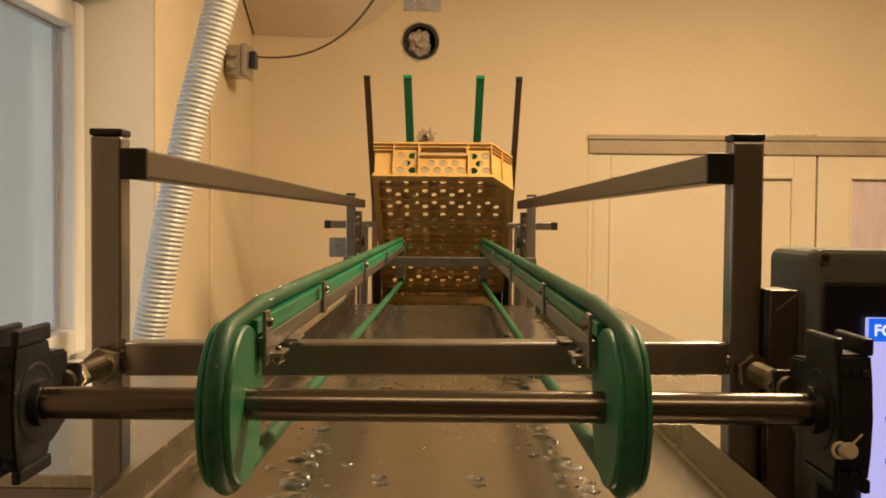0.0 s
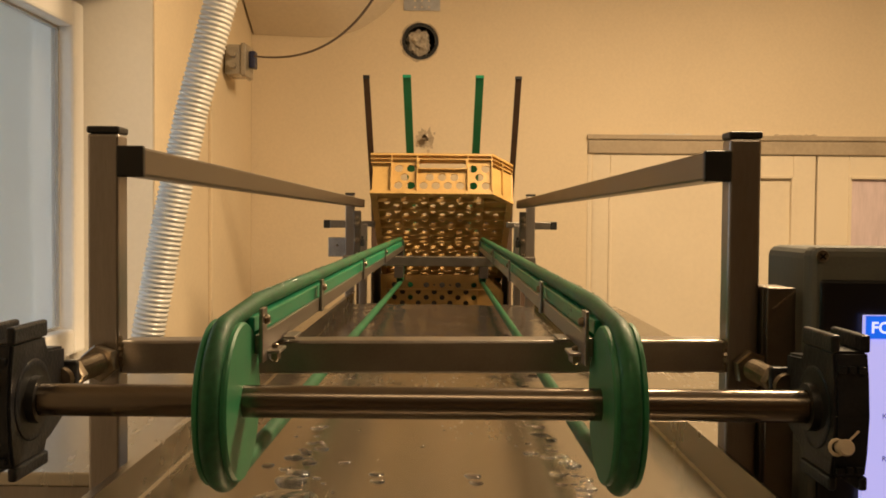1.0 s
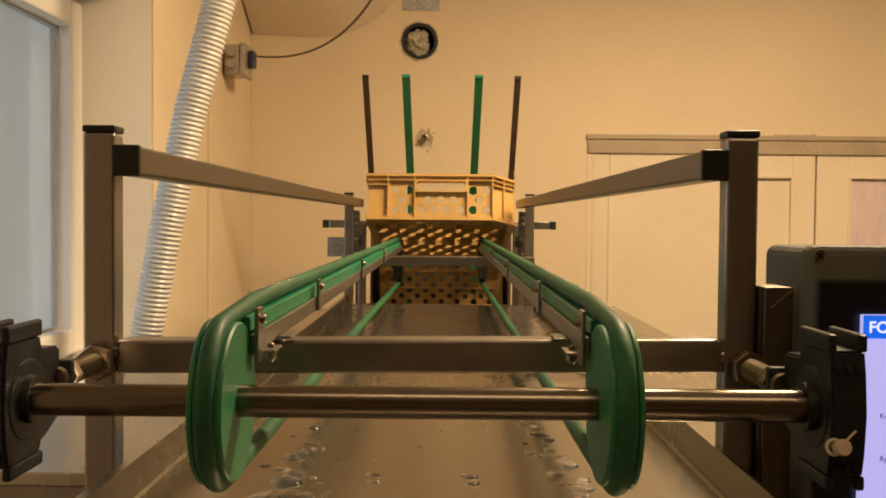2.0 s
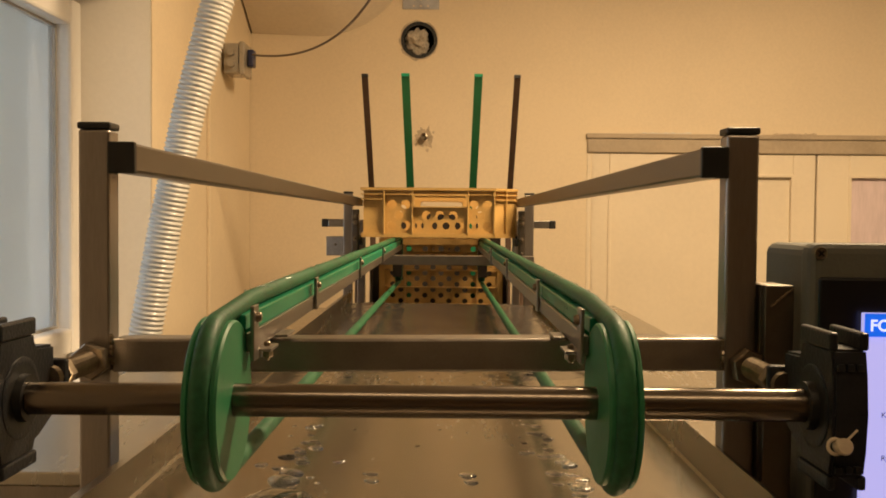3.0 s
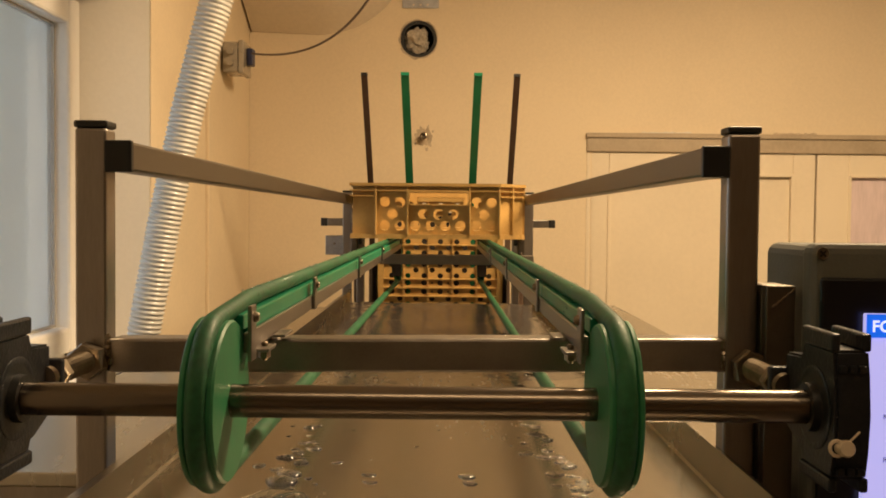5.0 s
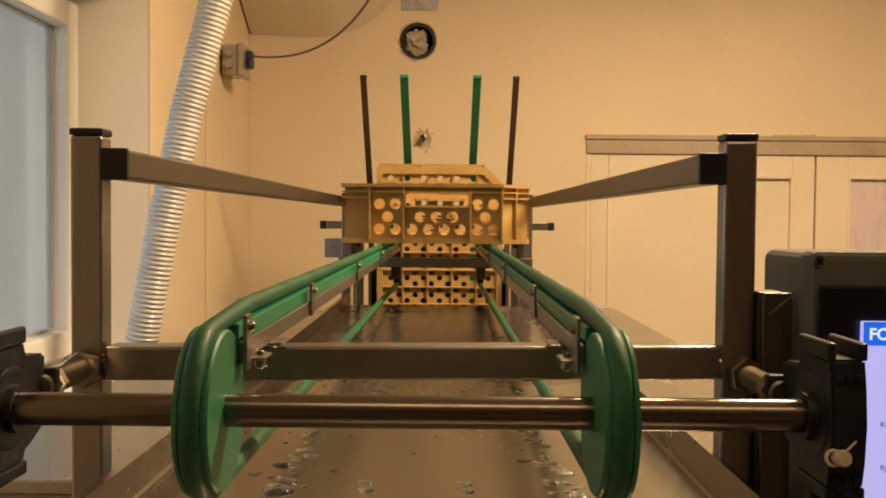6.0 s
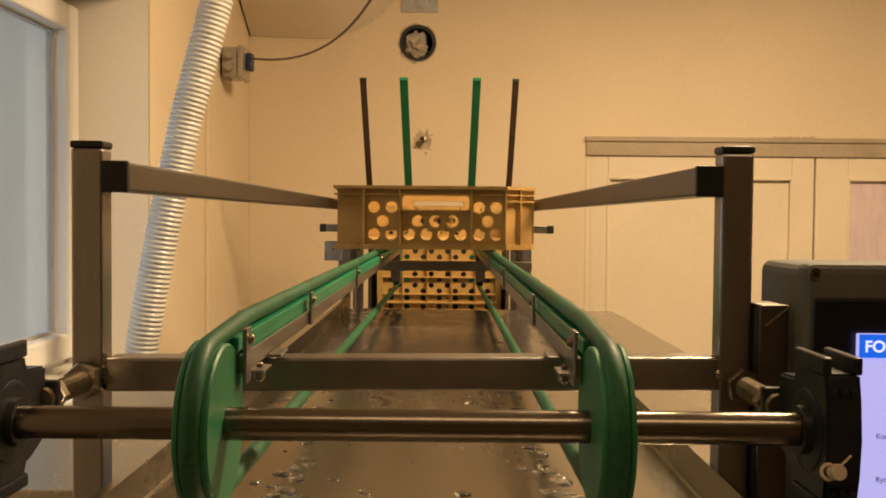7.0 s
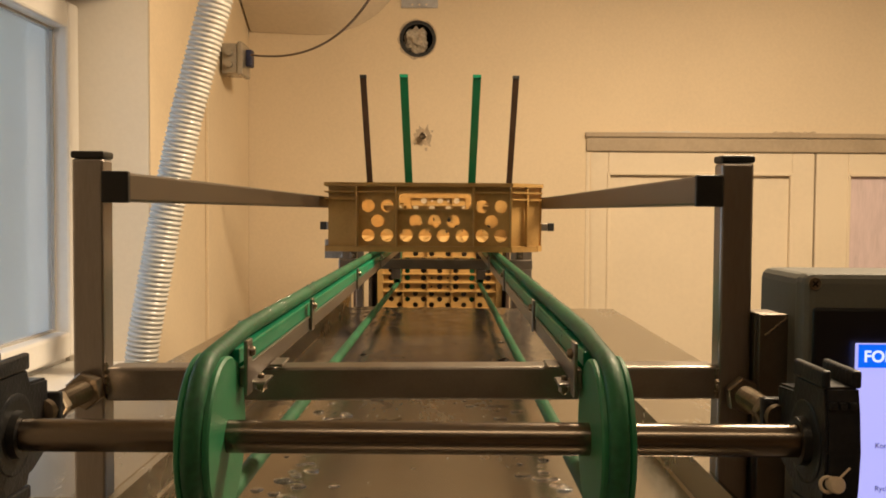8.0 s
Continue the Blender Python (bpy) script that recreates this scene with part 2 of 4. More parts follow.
def room():
    bm = bmesh.new()
    m = Matrix.Translation((0, BACK, 0)) @ Matrix.Rotation(radians(90), 4, "X") @ Matrix.Diagonal((1, 1, -1, 1))
    plate(bm, m, LEFT - 0.5, 0.61, 0, 2.3, [], 0.3)
    plate(bm, m, LEFT - 0.5, RIGHT + 0.3, 2.3, 2.64, [(-0.096, 2.468, 0.074, 0.074, True)], 0.3, 32)
    plate(bm, m, LEFT - 0.5, RIGHT + 0.3, 2.64, TOP + 0.1, [], 0.3)
    plate(bm, m, 0.61, RIGHT + 0.3, 2.075, 2.3, [], 0.3)
    plate(bm, m, 2.42, RIGHT + 0.3, 0, 2.075, [], 0.3)
    tagged(part("wall_north", bm, WALL), "cream plastered end wall with a round duct opening", "wall", kind="structure")
    # left wall, with a window opening and one splayed reveal
    bm = bmesh.new()
    prism(bm, [(LEFT, 1.930), (LEFT, BACK - 0.002), (LEFT - 0.45, BACK - 0.002), (LEFT - 0.45, 1.866), (LEFT - 0.19, 1.866)], 0, TOP)
    box(bm, LEFT - 0.45, LEFT, FRONT, 0.139, 0, TOP)
    box(bm, LEFT - 0.45, LEFT, 0.139, 1.866, 0, 1.36)
    box(bm, LEFT - 0.45, LEFT, 0.139, 1.866, 2.37, TOP)
    for z0, z1 in ((0, 1.36), (2.37, TOP)):
        prism(bm, [(LEFT, 1.866), (LEFT, 1.930), (LEFT - 0.19, 1.866)], z0, z1)
    tagged(part("wall_west", bm, WALLW), "pale plastered wall with a deep window reveal", "wall", kind="structure")
    bm = bmesh.new()
    box(bm, LEFT + 0.001, LEFT + 0.004, 1.9325, BACK - 0.004, 0, TOP - 0.01)
    tagged(part("wall_lining", bm, WALL), "cream painted plaster beside the window reveal", "wall", kind="structure")
    bm = bmesh.new()
    box(bm, RIGHT, RIGHT + 0.3, FRONT, BACK - 0.002, 0, TOP)
    tagged(part("wall_east", bm, WALL), "cream plastered side wall", "wall", kind="structure")
    # unseen wall; its brown is set for the dim room reflected in the steel
    bm = bmesh.new()
    box(bm, LEFT - 0.45, RIGHT + 0.3, FRONT - 0.3, FRONT - 0.002, 0, TOP)
    tagged(part("wall_south", bm, BROWN), "unseen end wall, brown so that the steel reflects a dim room", "wall", kind="structure")
    bm = bmesh.new()
    box(bm, LEFT - 0.45, RIGHT + 0.3, FRONT - 0.3, BACK + 0.3, -0.2, 0)
    tagged(part("floor", bm, FLOORM), "plain dull grey workshop floor", "floor", kind="structure")
    bm = bmesh.new()
    box(bm, LEFT - 0.45, RIGHT + 0.3, FRONT - 0.3, BACK + 0.3, TOP + 0.002, TOP + 0.25)
    tagged(part("ceiling", bm, CEIL), "painted plaster ceiling", "ceiling", kind="structure")
    # low vault over the window side, curving up towards the room
    bm = bmesh.new()
    prof = [(LEFT + 0.013, 2.49), (-0.50, 2.480)] + [(-0.50 + 0.38 * math.sin(radians(6 * k)), 2.860 - 0.38 * math.cos(radians(6 * k))) for k in range(1, 16)] + [(-0.12, TOP), (LEFT + 0.013, TOP)]
    prism(bm, [(x, z) for x, z in prof], 0, 0.66, Matrix.Translation((0, BACK - 0.003, 0)) @ Matrix.Rotation(radians(90), 4, "X"))
    for v in bm.verts:  # the vault rises from the end wall into the room
        v.co.z = min(TOP, v.co.z + 0.5 * max(0.0, BACK - 0.003 - v.co.y))
    tagged(part("ceiling_vault", bm, CEIL, smooth=True), "low plaster bulkhead with a rounded edge under the ceiling", "ceiling", kind="structure")
    bm = bmesh.new()
    box(bm, LEFT + 0.0045, LEFT + 0.016, 2.499, 2.517, 0.0, 2.5, 0.002)
    tagged(part("trim", bm, WALL), "thin painted cable trunking on the wall", "trim", kind="structure")


def window():
    w = tagged(new("window_1"), "white plastic window with hazy daylight behind it", "window", kind="structure")
    xo, xi = LEFT - 0.24, LEFT - 0.17
    bm = bmesh.new()
    for a in ((0.15, 0.23, 1.37, 2.37), (1.80, 1.865, 1.37, 2.37), (0.23, 1.80, 1.37, 1.44), (0.23, 1.80, 2.28, 2.37)):
        box(bm, xo - 0.03, xi - 0.03, *a, 0.004)
    part("window_frame", bm, PVC, w)
    bm = bmesh.new()
    for a in ((0.23, 0.305, 1.40, 2.305), (1.795, 1.864, 1.40, 2.305), (0.305, 1.795, 1.40, 1.465), (0.305, 1.795, 2.236, 2.305)):
        box(bm, xo + 0.02, xi + 0.012, *a, 0.008)
    part("sash", bm, PVC, w)
    bm = bmesh.new()
    for a in ((0.305, 0.312, 1.465, 2.236), (1.788, 1.795, 1.465, 2.236), (0.312, 1.788, 1.465, 1.471), (0.312, 1.788, 2.230, 2.236)):
        box(bm, xo + 0.025, xo + 0.044, *a)
    part("gasket", bm, GREYP, w, "grey rubber glazing gasket")
    bm = bmesh.new()
    box(bm, xo + 0.03, xo + 0.036, 0.305, 1.795, 1.465, 2.236)
    g = part("pane", bm, GLASS, w, "hazy glass pane")
    g.visible_shadow = False
    bm = bmesh.new()
    box(bm, xi - 0.03, LEFT + 0.02, 0.15, 1.863, 1.362, 1.378, 0.003)
    part("window_sill", bm, PVC, w)
    bm = bmesh.new()
    box(bm, -2.6, -2.55, -1.5, 6.0, -0.1, 5)
    b = part("backdrop", bm, material("pale_outside", (0.62, 0.68, 0.72), 0.9, 0, 0.1, 0.8, 10, 0, emit=0.9))
    tagged(b, "pale overcast daylight outside the window", "backdrop", kind="structure")


def door():
    d = tagged(new("door_1"), "cream painted double door in a worn grey frame", "door", kind="structure")
    y = BACK
    bm = bmesh.new()
    box(bm, 0.583, 0.5985, y - 0.003, y + 0.12, 0, 2.020, 0.003)
    part("jamb", bm, DOOR, d)
    bm = bmesh.new()
    box(bm, 0.582, 2.45, y - 0.012, y + 0.12, 2.023, 2.0792, 0.006)
    part("frame", bm, FRAMEM, d, "worn grey-brown door frame")
    bm = bmesh.new()
    box(bm, 0.578, 2.46, y - 0.018, y - 0.004, 2.08, 2.100, 0.004)
    part("lintel_ledge", bm, FRAMEM, d)
    for xa, xb, sd in ((0.80, 1.0, 1.0), (1.33, 1.50, 7.0)):
        bm = bmesh.new()
        pts = [(xa + (xb - xa) * k / 16, y - 0.006, 2.102 + 0.006 * noise.noise(Vector((k * 0.7, sd, 0)))) for k in range(17)]
        sweep(bm, pts, [0.002 + 0.009 * abs(noise.noise(Vector((k * 0.45, sd, 3)))) for k in range(17)], 8)
        part("plaster_crumb", bm, RAW if sd > 5 else WALLW, d, "crumbling plaster edge above the frame")
    for x0, x1, glazed in ((0.5992, 1.5025, False), (1.5095, 2.40, True)):
        bm = bmesh.new()
        s, yy = 0.09, y + 0.02
        sx0 = x0 + (0.075 if not glazed else 0.13)
        for a in ((x0, sx0, 0.01, 2.0222), (x1 - s, x1, 0.01, 2.0222), (sx0, x1 - s, 1.940, 2.0222), (sx0, x1 - s, 0.01, 0.2), (sx0, x1 - s, 0.8, 0.95)):
            box(bm, a[0], a[1], yy - 0.02, yy + 0.02, a[2], a[3], 0.004)
        leaf = part("leaf", bm, DOOR, d)
        bm = bmesh.new()
        for a in ((0.2, 0.8), (0.95, 1.940)):
            box(bm, sx0, x1 - s, yy - 0.005, yy + 0.008, a[0], a[1])
        part("pane" if glazed else "panel", bm, PINK if glazed else DOOR, leaf, "frosted pinkish glass pane" if glazed else "")
        bm = bmesh.new()
        for a in ((sx0 - 0.004, sx0 + 0.008, 0.95, 1.940), (x1 - s - 0.008, x1 - s + 0.004, 0.95, 1.940), (sx0, x1 - s, 1.930, 1.943)):
            box(bm, a[0], a[1], yy - 0.026, yy - 0.004, a[2], a[3], 0.002)
        part("moulding", bm, DOOR, leaf)
    bm = bmesh.new()
    box(bm, 0.5, 2.6, y + 0.2, y + 0.24, 0, 2.2)
    tagged(part("wall_beyond_door", bm, WALL), "plain wall closing off the doorway", "wall", kind="structure")


def wall_fixtures():
    y = BACK
    # duct opening
    d = thing("duct_pipe", "black round duct stuffed with crumpled plastic film", "duct")
    bm = bmesh.new()
    lathe(bm, [(0.073, 0), (0.073, 0.22), (0.060, 0.22), (0.060, 0)], along_y(-0.096, y + 0.002, 2.468), 40)
    lathe(bm, [(0.060, 0), (0.073, 0)], along_y(-0.096, y + 0.002, 2.468), 40)
    lathe(bm, [(0.0, 0.205), (0.0605, 0.205)], along_y(-0.096, y + 0.002, 2.468), 40)
    part("pipe", bm, CAP, d, smooth=True)
    bm = bmesh.new()
    bmesh.ops.create_icosphere(bm, subdivisions=4, radius=0.047)
    for v in bm.verts:
        k = 1 + 0.55 * noise.noise(v.co * 32) + 0.25 * noise.noise(v.co * 90)
        v.co = Vector((v.co.x * k, v.co.y * 0.6 * k + 0.035, v.co.z * k)) + Vector((-0.096, y, 2.468))
    part("stuffing", bm, PLASTIC_BAG, d, "crumpled translucent plastic film")
    bm = bmesh.new()
    rough = []
    for k in range(60):
        q = 2 * math.pi * k / 60
        rough.append((math.cos(q) * (0.079 + 0.011 * noise.noise(Vector((math.cos(q) * 2.2, math.sin(q) * 2.2, 5.0))) + 0.004 * noise.noise(Vector((k * 0.9, 2, 1)))),
                      math.sin(q) * (0.079 + 0.013 * noise.noise(Vector((math.cos(q) * 2.2, math.sin(q) * 2.2, 8.0))))))
    ring(bm, rough, [(0.0735 * math.cos(2 * math.pi * k / 60), 0.0735 * math.sin(2 * math.pi * k / 60)) for k in range(60)], 0, 0.0018)
    bmesh.ops.transform(bm, matrix=Matrix.Translation((-0.096, y, 2.468)) @ Matrix.Rotation(radians(90), 4, "X"), verts=bm.verts[:])
    part("plaster_collar", bm, RAW, d, "rough plaster patched round the pipe")
    # hole in the plaster with a pipe stub
    s = thing("pipe_stub", "metal pipe stub in a broken plaster patch", "pipe")
    c = Vector((-0.072, y, 2.079))
    bm = bmesh.new()
    pts = []
    for k in range(44):
        a = 2 * math.pi * k / 44
        r = 0.033 * (1 + 0.5 * noise.noise(Vector((math.cos(a) * 3.3, math.sin(a) * 3.3, 3.1))) + 0.35 * noise.noise(Vector((k * 1.7, 0, 9))))
        pts.append((r * math.cos(a), r * math.sin(a) * 1.15))
    ring(bm, pts, [(x * 0.42, z * 0.42) for x, z in pts], 0, 0.0022)
    for cx, cz, q in ((0.012, -0.052, 0.006), (-0.034, -0.030, 0.004), (0.036, 0.02, 0.004)):
        prism(bm, [(cx + q * math.cos(b) * (1 + 0.3 * math.sin(3 * b)), cz + 1.3 * q * math.sin(b)) for b in [2 * math.pi * t / 9 for t in range(9)]], 0, 0.0016)
    bmesh.ops.transform(bm, matrix=Matrix.Translation(c) @ Matrix.Rotation(radians(90), 4, "X"), verts=bm.verts[:])
    part("plaster_patch", bm, RAW, s, "rough broken plaster edge")
    bm = bmesh.new()
    lathe(bm, [(0, 0.004), (0.012, 0.004), (0.012, 0.03), (0.0145, 0.032), (0.0145, 0.042), (0.009, 0.044), (0.009, 0.03), (0, 0.03)], Matrix.Translation(c) @ Matrix.Rotation(radians(90), 4, "X"), 20)
    part("stub", bm, ZINC, s, smooth=True)
    # perforated plate
    p = thing("perforated_plate", "galvanised perforated fixing plate on the wall", "plate")
    bm = bmesh.new()
    m = Matrix.Translation((-0.09, y, 0)) @ Matrix.Rotation(radians(90), 4, "X")
    for k in range(8):
        z = 2.59 + 0.026 * k
        plate(bm, m, -0.073, 0.073, z, z + 0.026, [(u, z + 0.013, 0.0045, 0.0045, True) for u in (-0.028, 0.0, 0.028)], 0.004, 8)
    part("sheet", bm, GALV, p)
    # clear junction box on the left wall, and its cable
    j = thing("junction_box", "clear plastic junction box with a blue latch", "junction box")
    x = LEFT + 0.012
    bm = bmesh.new()
    box(bm, x, x + 0.055, 2.69, 2.81, 2.255, 2.36, 0.006)
    part("body", bm, BOXC, j)
    bm = bmesh.new()
    box(bm, x + 0.055, x + 0.075, 2.685, 2.815, 2.25, 2.365, 0.005)
    part("lid", bm, BOXC, j, "translucent grey lid")
    bm = bmesh.new()
    box(bm, x + 0.076, x + 0.098, 2.73, 2.775, 2.285, 2.345, 0.004)
    part("latch", bm, BLUEP, j, "dark blue latch")
    for z in (2.285, 2.325):
        bm = bmesh.new()
        rod(bm, along_y(x + 0.03, 2.665, z), 0.012, 0.03)
        part("grommet", bm, BOXC, j)
    bm = bmesh.new()
    a, b, c2 = Vector((-0.665, 2.707, 2.322)), Vector((-0.338, 2.299, 2.222)), Vector((-0.172, 1.879, 2.347))
    pts = [a * (1 - u) ** 2 + b * 2 * u * (1 - u) + c2 * u ** 2 for u in [k / 30 for k in range(31)]]
    d = (c2 - b).normalized()
    pts += [c2 + d * 0.05 * k + Vector((0, 0, 0.008 * k * k)) for k in range(1, 9)]
    sweep(bm, pts, 0.0036, 8)
    tagged(part("cable", bm, CABLE, smooth=True), "thin dark cable sagging along the wall", "cable")
    # ceiling lamps, out of view
    for lx, ly, hy in ((1.0, 1.25, 0.15), (0.3, -0.85, 0.03)):
        f = thing("ceiling_lamp", "warm fluorescent ceiling lamp", "lamp", "ceiling lamps")
        bm = bmesh.new()
        box(bm, lx - 0.65, lx + 0.65, ly - hy - 0.03, ly + hy + 0.03, 3.012, TOP, 0.004)
        part("housing", bm, PVC, f)
        bm = bmesh.new()
        box(bm, lx - 0.6, lx + 0.6, ly - hy, ly + hy, 2.998, 3.012, 0.003)
        part("diffuser", bm, LAMPM, f)


def hose():
    bm = bmesh.new()
    d0 = 1.639
    ctrl = [(-0.40, d0, 2.9), (-0.478, d0, 2.45), (-0.5225, d0, 2.27), (-0.593, d0, 2.003), (-0.650, d0, 1.73), (-0.6965, d0, 1.477), (-0.718, d0, 1.30), (-0.71, d0 + 0.02, 1.0), (-0.71, d0 + 0.02, 0.0)]
    pts, rad, s = [], [], 0.0
    for a, b in zip(ctrl, ctrl[1:]):
        a, b = Vector(a), Vector(b)
        n = max(2, int((b - a).length / 0.0021))
        for k in range(n):
            pts.append(a.lerp(b, k / n))
    for i in range(len(pts)):
        if i:
            s += (pts[i] - pts[i - 1]).length
        rad.append(0.0378 + 0.0019 * math.sin(2 * math.pi * s / 0.0115))
    sweep(bm, pts, rad, 24)
    for f in bm.faces:
        f.smooth = True
    tagged(part("flexible_duct", bm, HOSE), "silvery white corrugated flexible hose hanging from above", "hose")


# ---- the machine ----
XL, XR = -0.1135, 0.1200          # belt lines
SY, SZ = -0.024, 1.645           # shaft axis
BELT_Z = 1.704                  # top of the belts
FAR_Y, FAR_Z = 2.059, 1.636


def square_tube(bm, x0, x1, y0, y1, z0, z1, r=0.002):
    return box(bm, x0, x1, y0, y1, z0, z1, r, 2)


def frame_parts():
    f = thing("conveyor_frame", "welded brushed stainless steel conveyor frame", "frame")
    for sx in (-1, 1):
        for y0 in (0.0978, 1.8258):
            bm = bmesh.new()
            xa, xb = sorted((sx * 0.2225, sx * 0.2457))
            square_tube(bm, xa, xb, y0, y0 + 0.0195, 0.0, 1.816)
            p = part("post", bm, POST, f)
            bm = bmesh.new()
            box(bm, xa - 0.0006, xb + 0.0006, y0 - 0.0006, y0 + 0.0201, 1.8163, 1.8215, 0.0015)
            part("cap", bm, CAP, p, "black plastic end cap")
        bm = bmesh.new()
        xa, xb = sorted((sx * 0.2033, sx * 0.2222))
        square_tube(bm, xa, xb, 0.0972, 1.915, 1.785, 1.8062)
        r = part("side_rail", bm, RAIL, f)
        bm = bmesh.new()
        xa, xb = sorted((sx * 0.2025, sx * 0.2223))
        box(bm, xa, xb, 0.0915, 0.0970, 1.7843, 1.807, 0.0012)
        part("cap", bm, CAP, r, "black plastic end cap")
        # stub tubes on the far posts
        bm = bmesh.new()
        xa, xb = sorted((sx * 0.2459, sx * 0.288))
        square_tube(bm, xa, xb, 1.849, 1.869, 1.73, 1.75)
        s = part("stub_tube", bm, STEEL, f)
        bm = bmesh.new()
        xa, xb = sorted((sx * 0.2882, sx * 0.305))
        box(bm, xa, xb, 1.8485, 1.8695, 1.7295, 1.7505, 0.002)
        part("cap", bm, CAP, s, "black plastic end cap")
    for y0, z0, z1 in ((0.0985, 1.6445, 1.669), (1.555, 1.6465, 1.669)):
        bm = bmesh.new()
        square_tube(bm, -0.2222, 0.2222, y0, y0 + 0.0245, z0, z1)
        if y0 < 1:  # the near bar was welded a few millimetres out of level
            for v in bm.verts:
                v.co.z += 0.0105 * (v.co.x - 0.2222)
        part("cross_bar", bm, STEEL, f)
    # weld beads where the near cross bar meets the posts
    for sx in (-1, 1):
        bm = bmesh.new()
        sweep(bm, [(sx * 0.2215, 0.0978 + 0.0006 * math.sin(k * 2.1), 1.6455 + 0.0016 * k) for k in range(15)], [0.0016 + 0.0005 * math.sin(k * 2.6) for k in range(15)], 6)
        part("weld_bead", bm, ZINC, f)
    # lower elevator uprights
    for sx in (-1, 1):
        for x0, w, y0, mt in ((0.200, 0.020, 1.939, POST), (0.232, 0.022, 2.215, DARK)):
            bm = bmesh.new()
            xa, xb = sorted((sx * x0, sx * (x0 + w)))
            square_tube(bm, xa, xb, y0, y0 + 0.03, 0.0, 1.74)
            part("elevator_upright", bm, mt, f)
        bm = bmesh.new()
        xa, xb = sorted((sx * 0.185, sx * 0.2335))
        square_tube(bm, xa, xb, 2.035, 2.055, 1.732, 1.748)
        part("link_arm", bm, STEEL, f)
        for k, (yy, zz) in enumerate(((1.795, 1.757), (1.795, 1.742), (1.795, 1.70), (1.795, 1.665))):
            bm = bmesh.new()
            hexnut(bm, along_y(sx * 0.212, yy - 0.012 + 0.004 * k, zz), 0.012, 0.008)
            rod(bm, along_y(sx * 0.212, yy - 0.02, zz), 0.0035, 0.05)
            part("bolt", bm, ZINC, f)
        bm = bmesh.new()
        box(bm, *sorted((sx * 0.204, sx * 0.221)), 1.795, 1.823, 1.64, 1.775, 0.002)
        part("clamp_plate", bm, RAIL, f)
        bm = bmesh.new()
        box(bm, *sorted((sx * 0.1945, sx * 0.2038)), 1.797, 1.817, 1.684, 1.702, 0.002)
        rod(bm, Matrix.Translation((sx * 0.1995, 1.807, 1.702)), 0.003, 0.008)
        part("stop_block", bm, CAP, f, "black stop block with a short pin")
    return f


def belts():
    for x in (XL, XR):
        pts = []
        rb, rf = 0.0475, 0.062
        lead = Vector((0.0612 - SY, 1.698 - SZ))
        a0 = math.degrees(math.atan2(lead.y, lead.x) + math.acos(rb / lead.length))
        pts.append((x, 0.0912, 1.698))
        pts.append((x, 0.0612, 1.6978))
        for k in range(25):
            a = radians(a0 + (268 - a0) * k / 24)
            pts.append((x, SY + rb * math.cos(a), SZ + rb * math.sin(a)))
        for k in range(13):
            a = radians(270 + 180 * k / 12)
            pts.append((x, FAR_Y + rf * math.cos(a), FAR_Z + rf * math.sin(a)))
        bm = bmesh.new()
        dense = []
        for a, b in zip(pts, pts[1:] + pts[:1]):
            a, b = Vector(a), Vector(b)
            n = max(1, int((b - a).length / 0.06))
            dense += [a.lerp(b, k / n) for k in range(n)]
        sweep(bm, dense, 0.006, 16, closed=True)
        tagged(part("round_belt", bm, BELT, smooth=True), "wet green round polyurethane conveyor belt", "belt", "conveyor belts")


def pulley_profile(r):
    """Inner face disc, round groove and a thin outer flange, from the inside out."""
    return [(0.0099, -0.0095), (r - 0.0015, -0.0095), (r - 0.0003, -0.0082), (r - 0.0003, -0.0058), (r - 0.002, -0.0048), (r - 0.0052, -0.0028), (r - 0.006, 0.0),
            (r - 0.0052, 0.0028), (r - 0.0015, 0.0050), (r + 0.0008, 0.0060), (r + 0.0016, 0.0068), (r + 0.0016, 0.0086), (r + 0.0008, 0.0094), (r - 0.006, 0.0096), (0.0099, 0.0096)]


def shaft():
    s = thing("pulley_shaft", "turned steel shaft carrying two green pulleys", "shaft", at=(0, SY, SZ))
    bm = bmesh.new()
    rod(bm, along_x(-0.252, 0, 0), 0.0098, 0.511, 0.001, 40)
    part("shaft", bm, SHAFT, s, smooth=True)
    for x in (XL, XR):
        bm = bmesh.new()
        lathe(bm, pulley_profile(0.0478), along_x(x, 0, 0) if x > 0 else along_x(x, 0, 0) @ Matrix.Rotation(radians(180), 4, "X"), 72)
        part("pulley", bm, PULLEY, s, "grooved green plastic pulley", smooth=True)
    f = thing("tail_pulley_shaft", "steel tail shaft with two small green pulleys", "shaft", at=(0, FAR_Y, FAR_Z))
    bm = bmesh.new()
    rod(bm, along_x(-0.20, 0, 0), 0.008, 0.405, 0.001, 20)
    part("shaft", bm, SHAFT, f, smooth=True)
    for x in (XL, XR):
        bm = bmesh.new()
        lathe(bm, pulley_profile(0.060), along_x(x, 0, 0) if x > 0 else along_x(x, 0, 0) @ Matrix.Rotation(radians(180), 4, "X"), 40)
        part("pulley", bm, PULLEY, f, "grooved green plastic pulley", smooth=True)
    return s, f


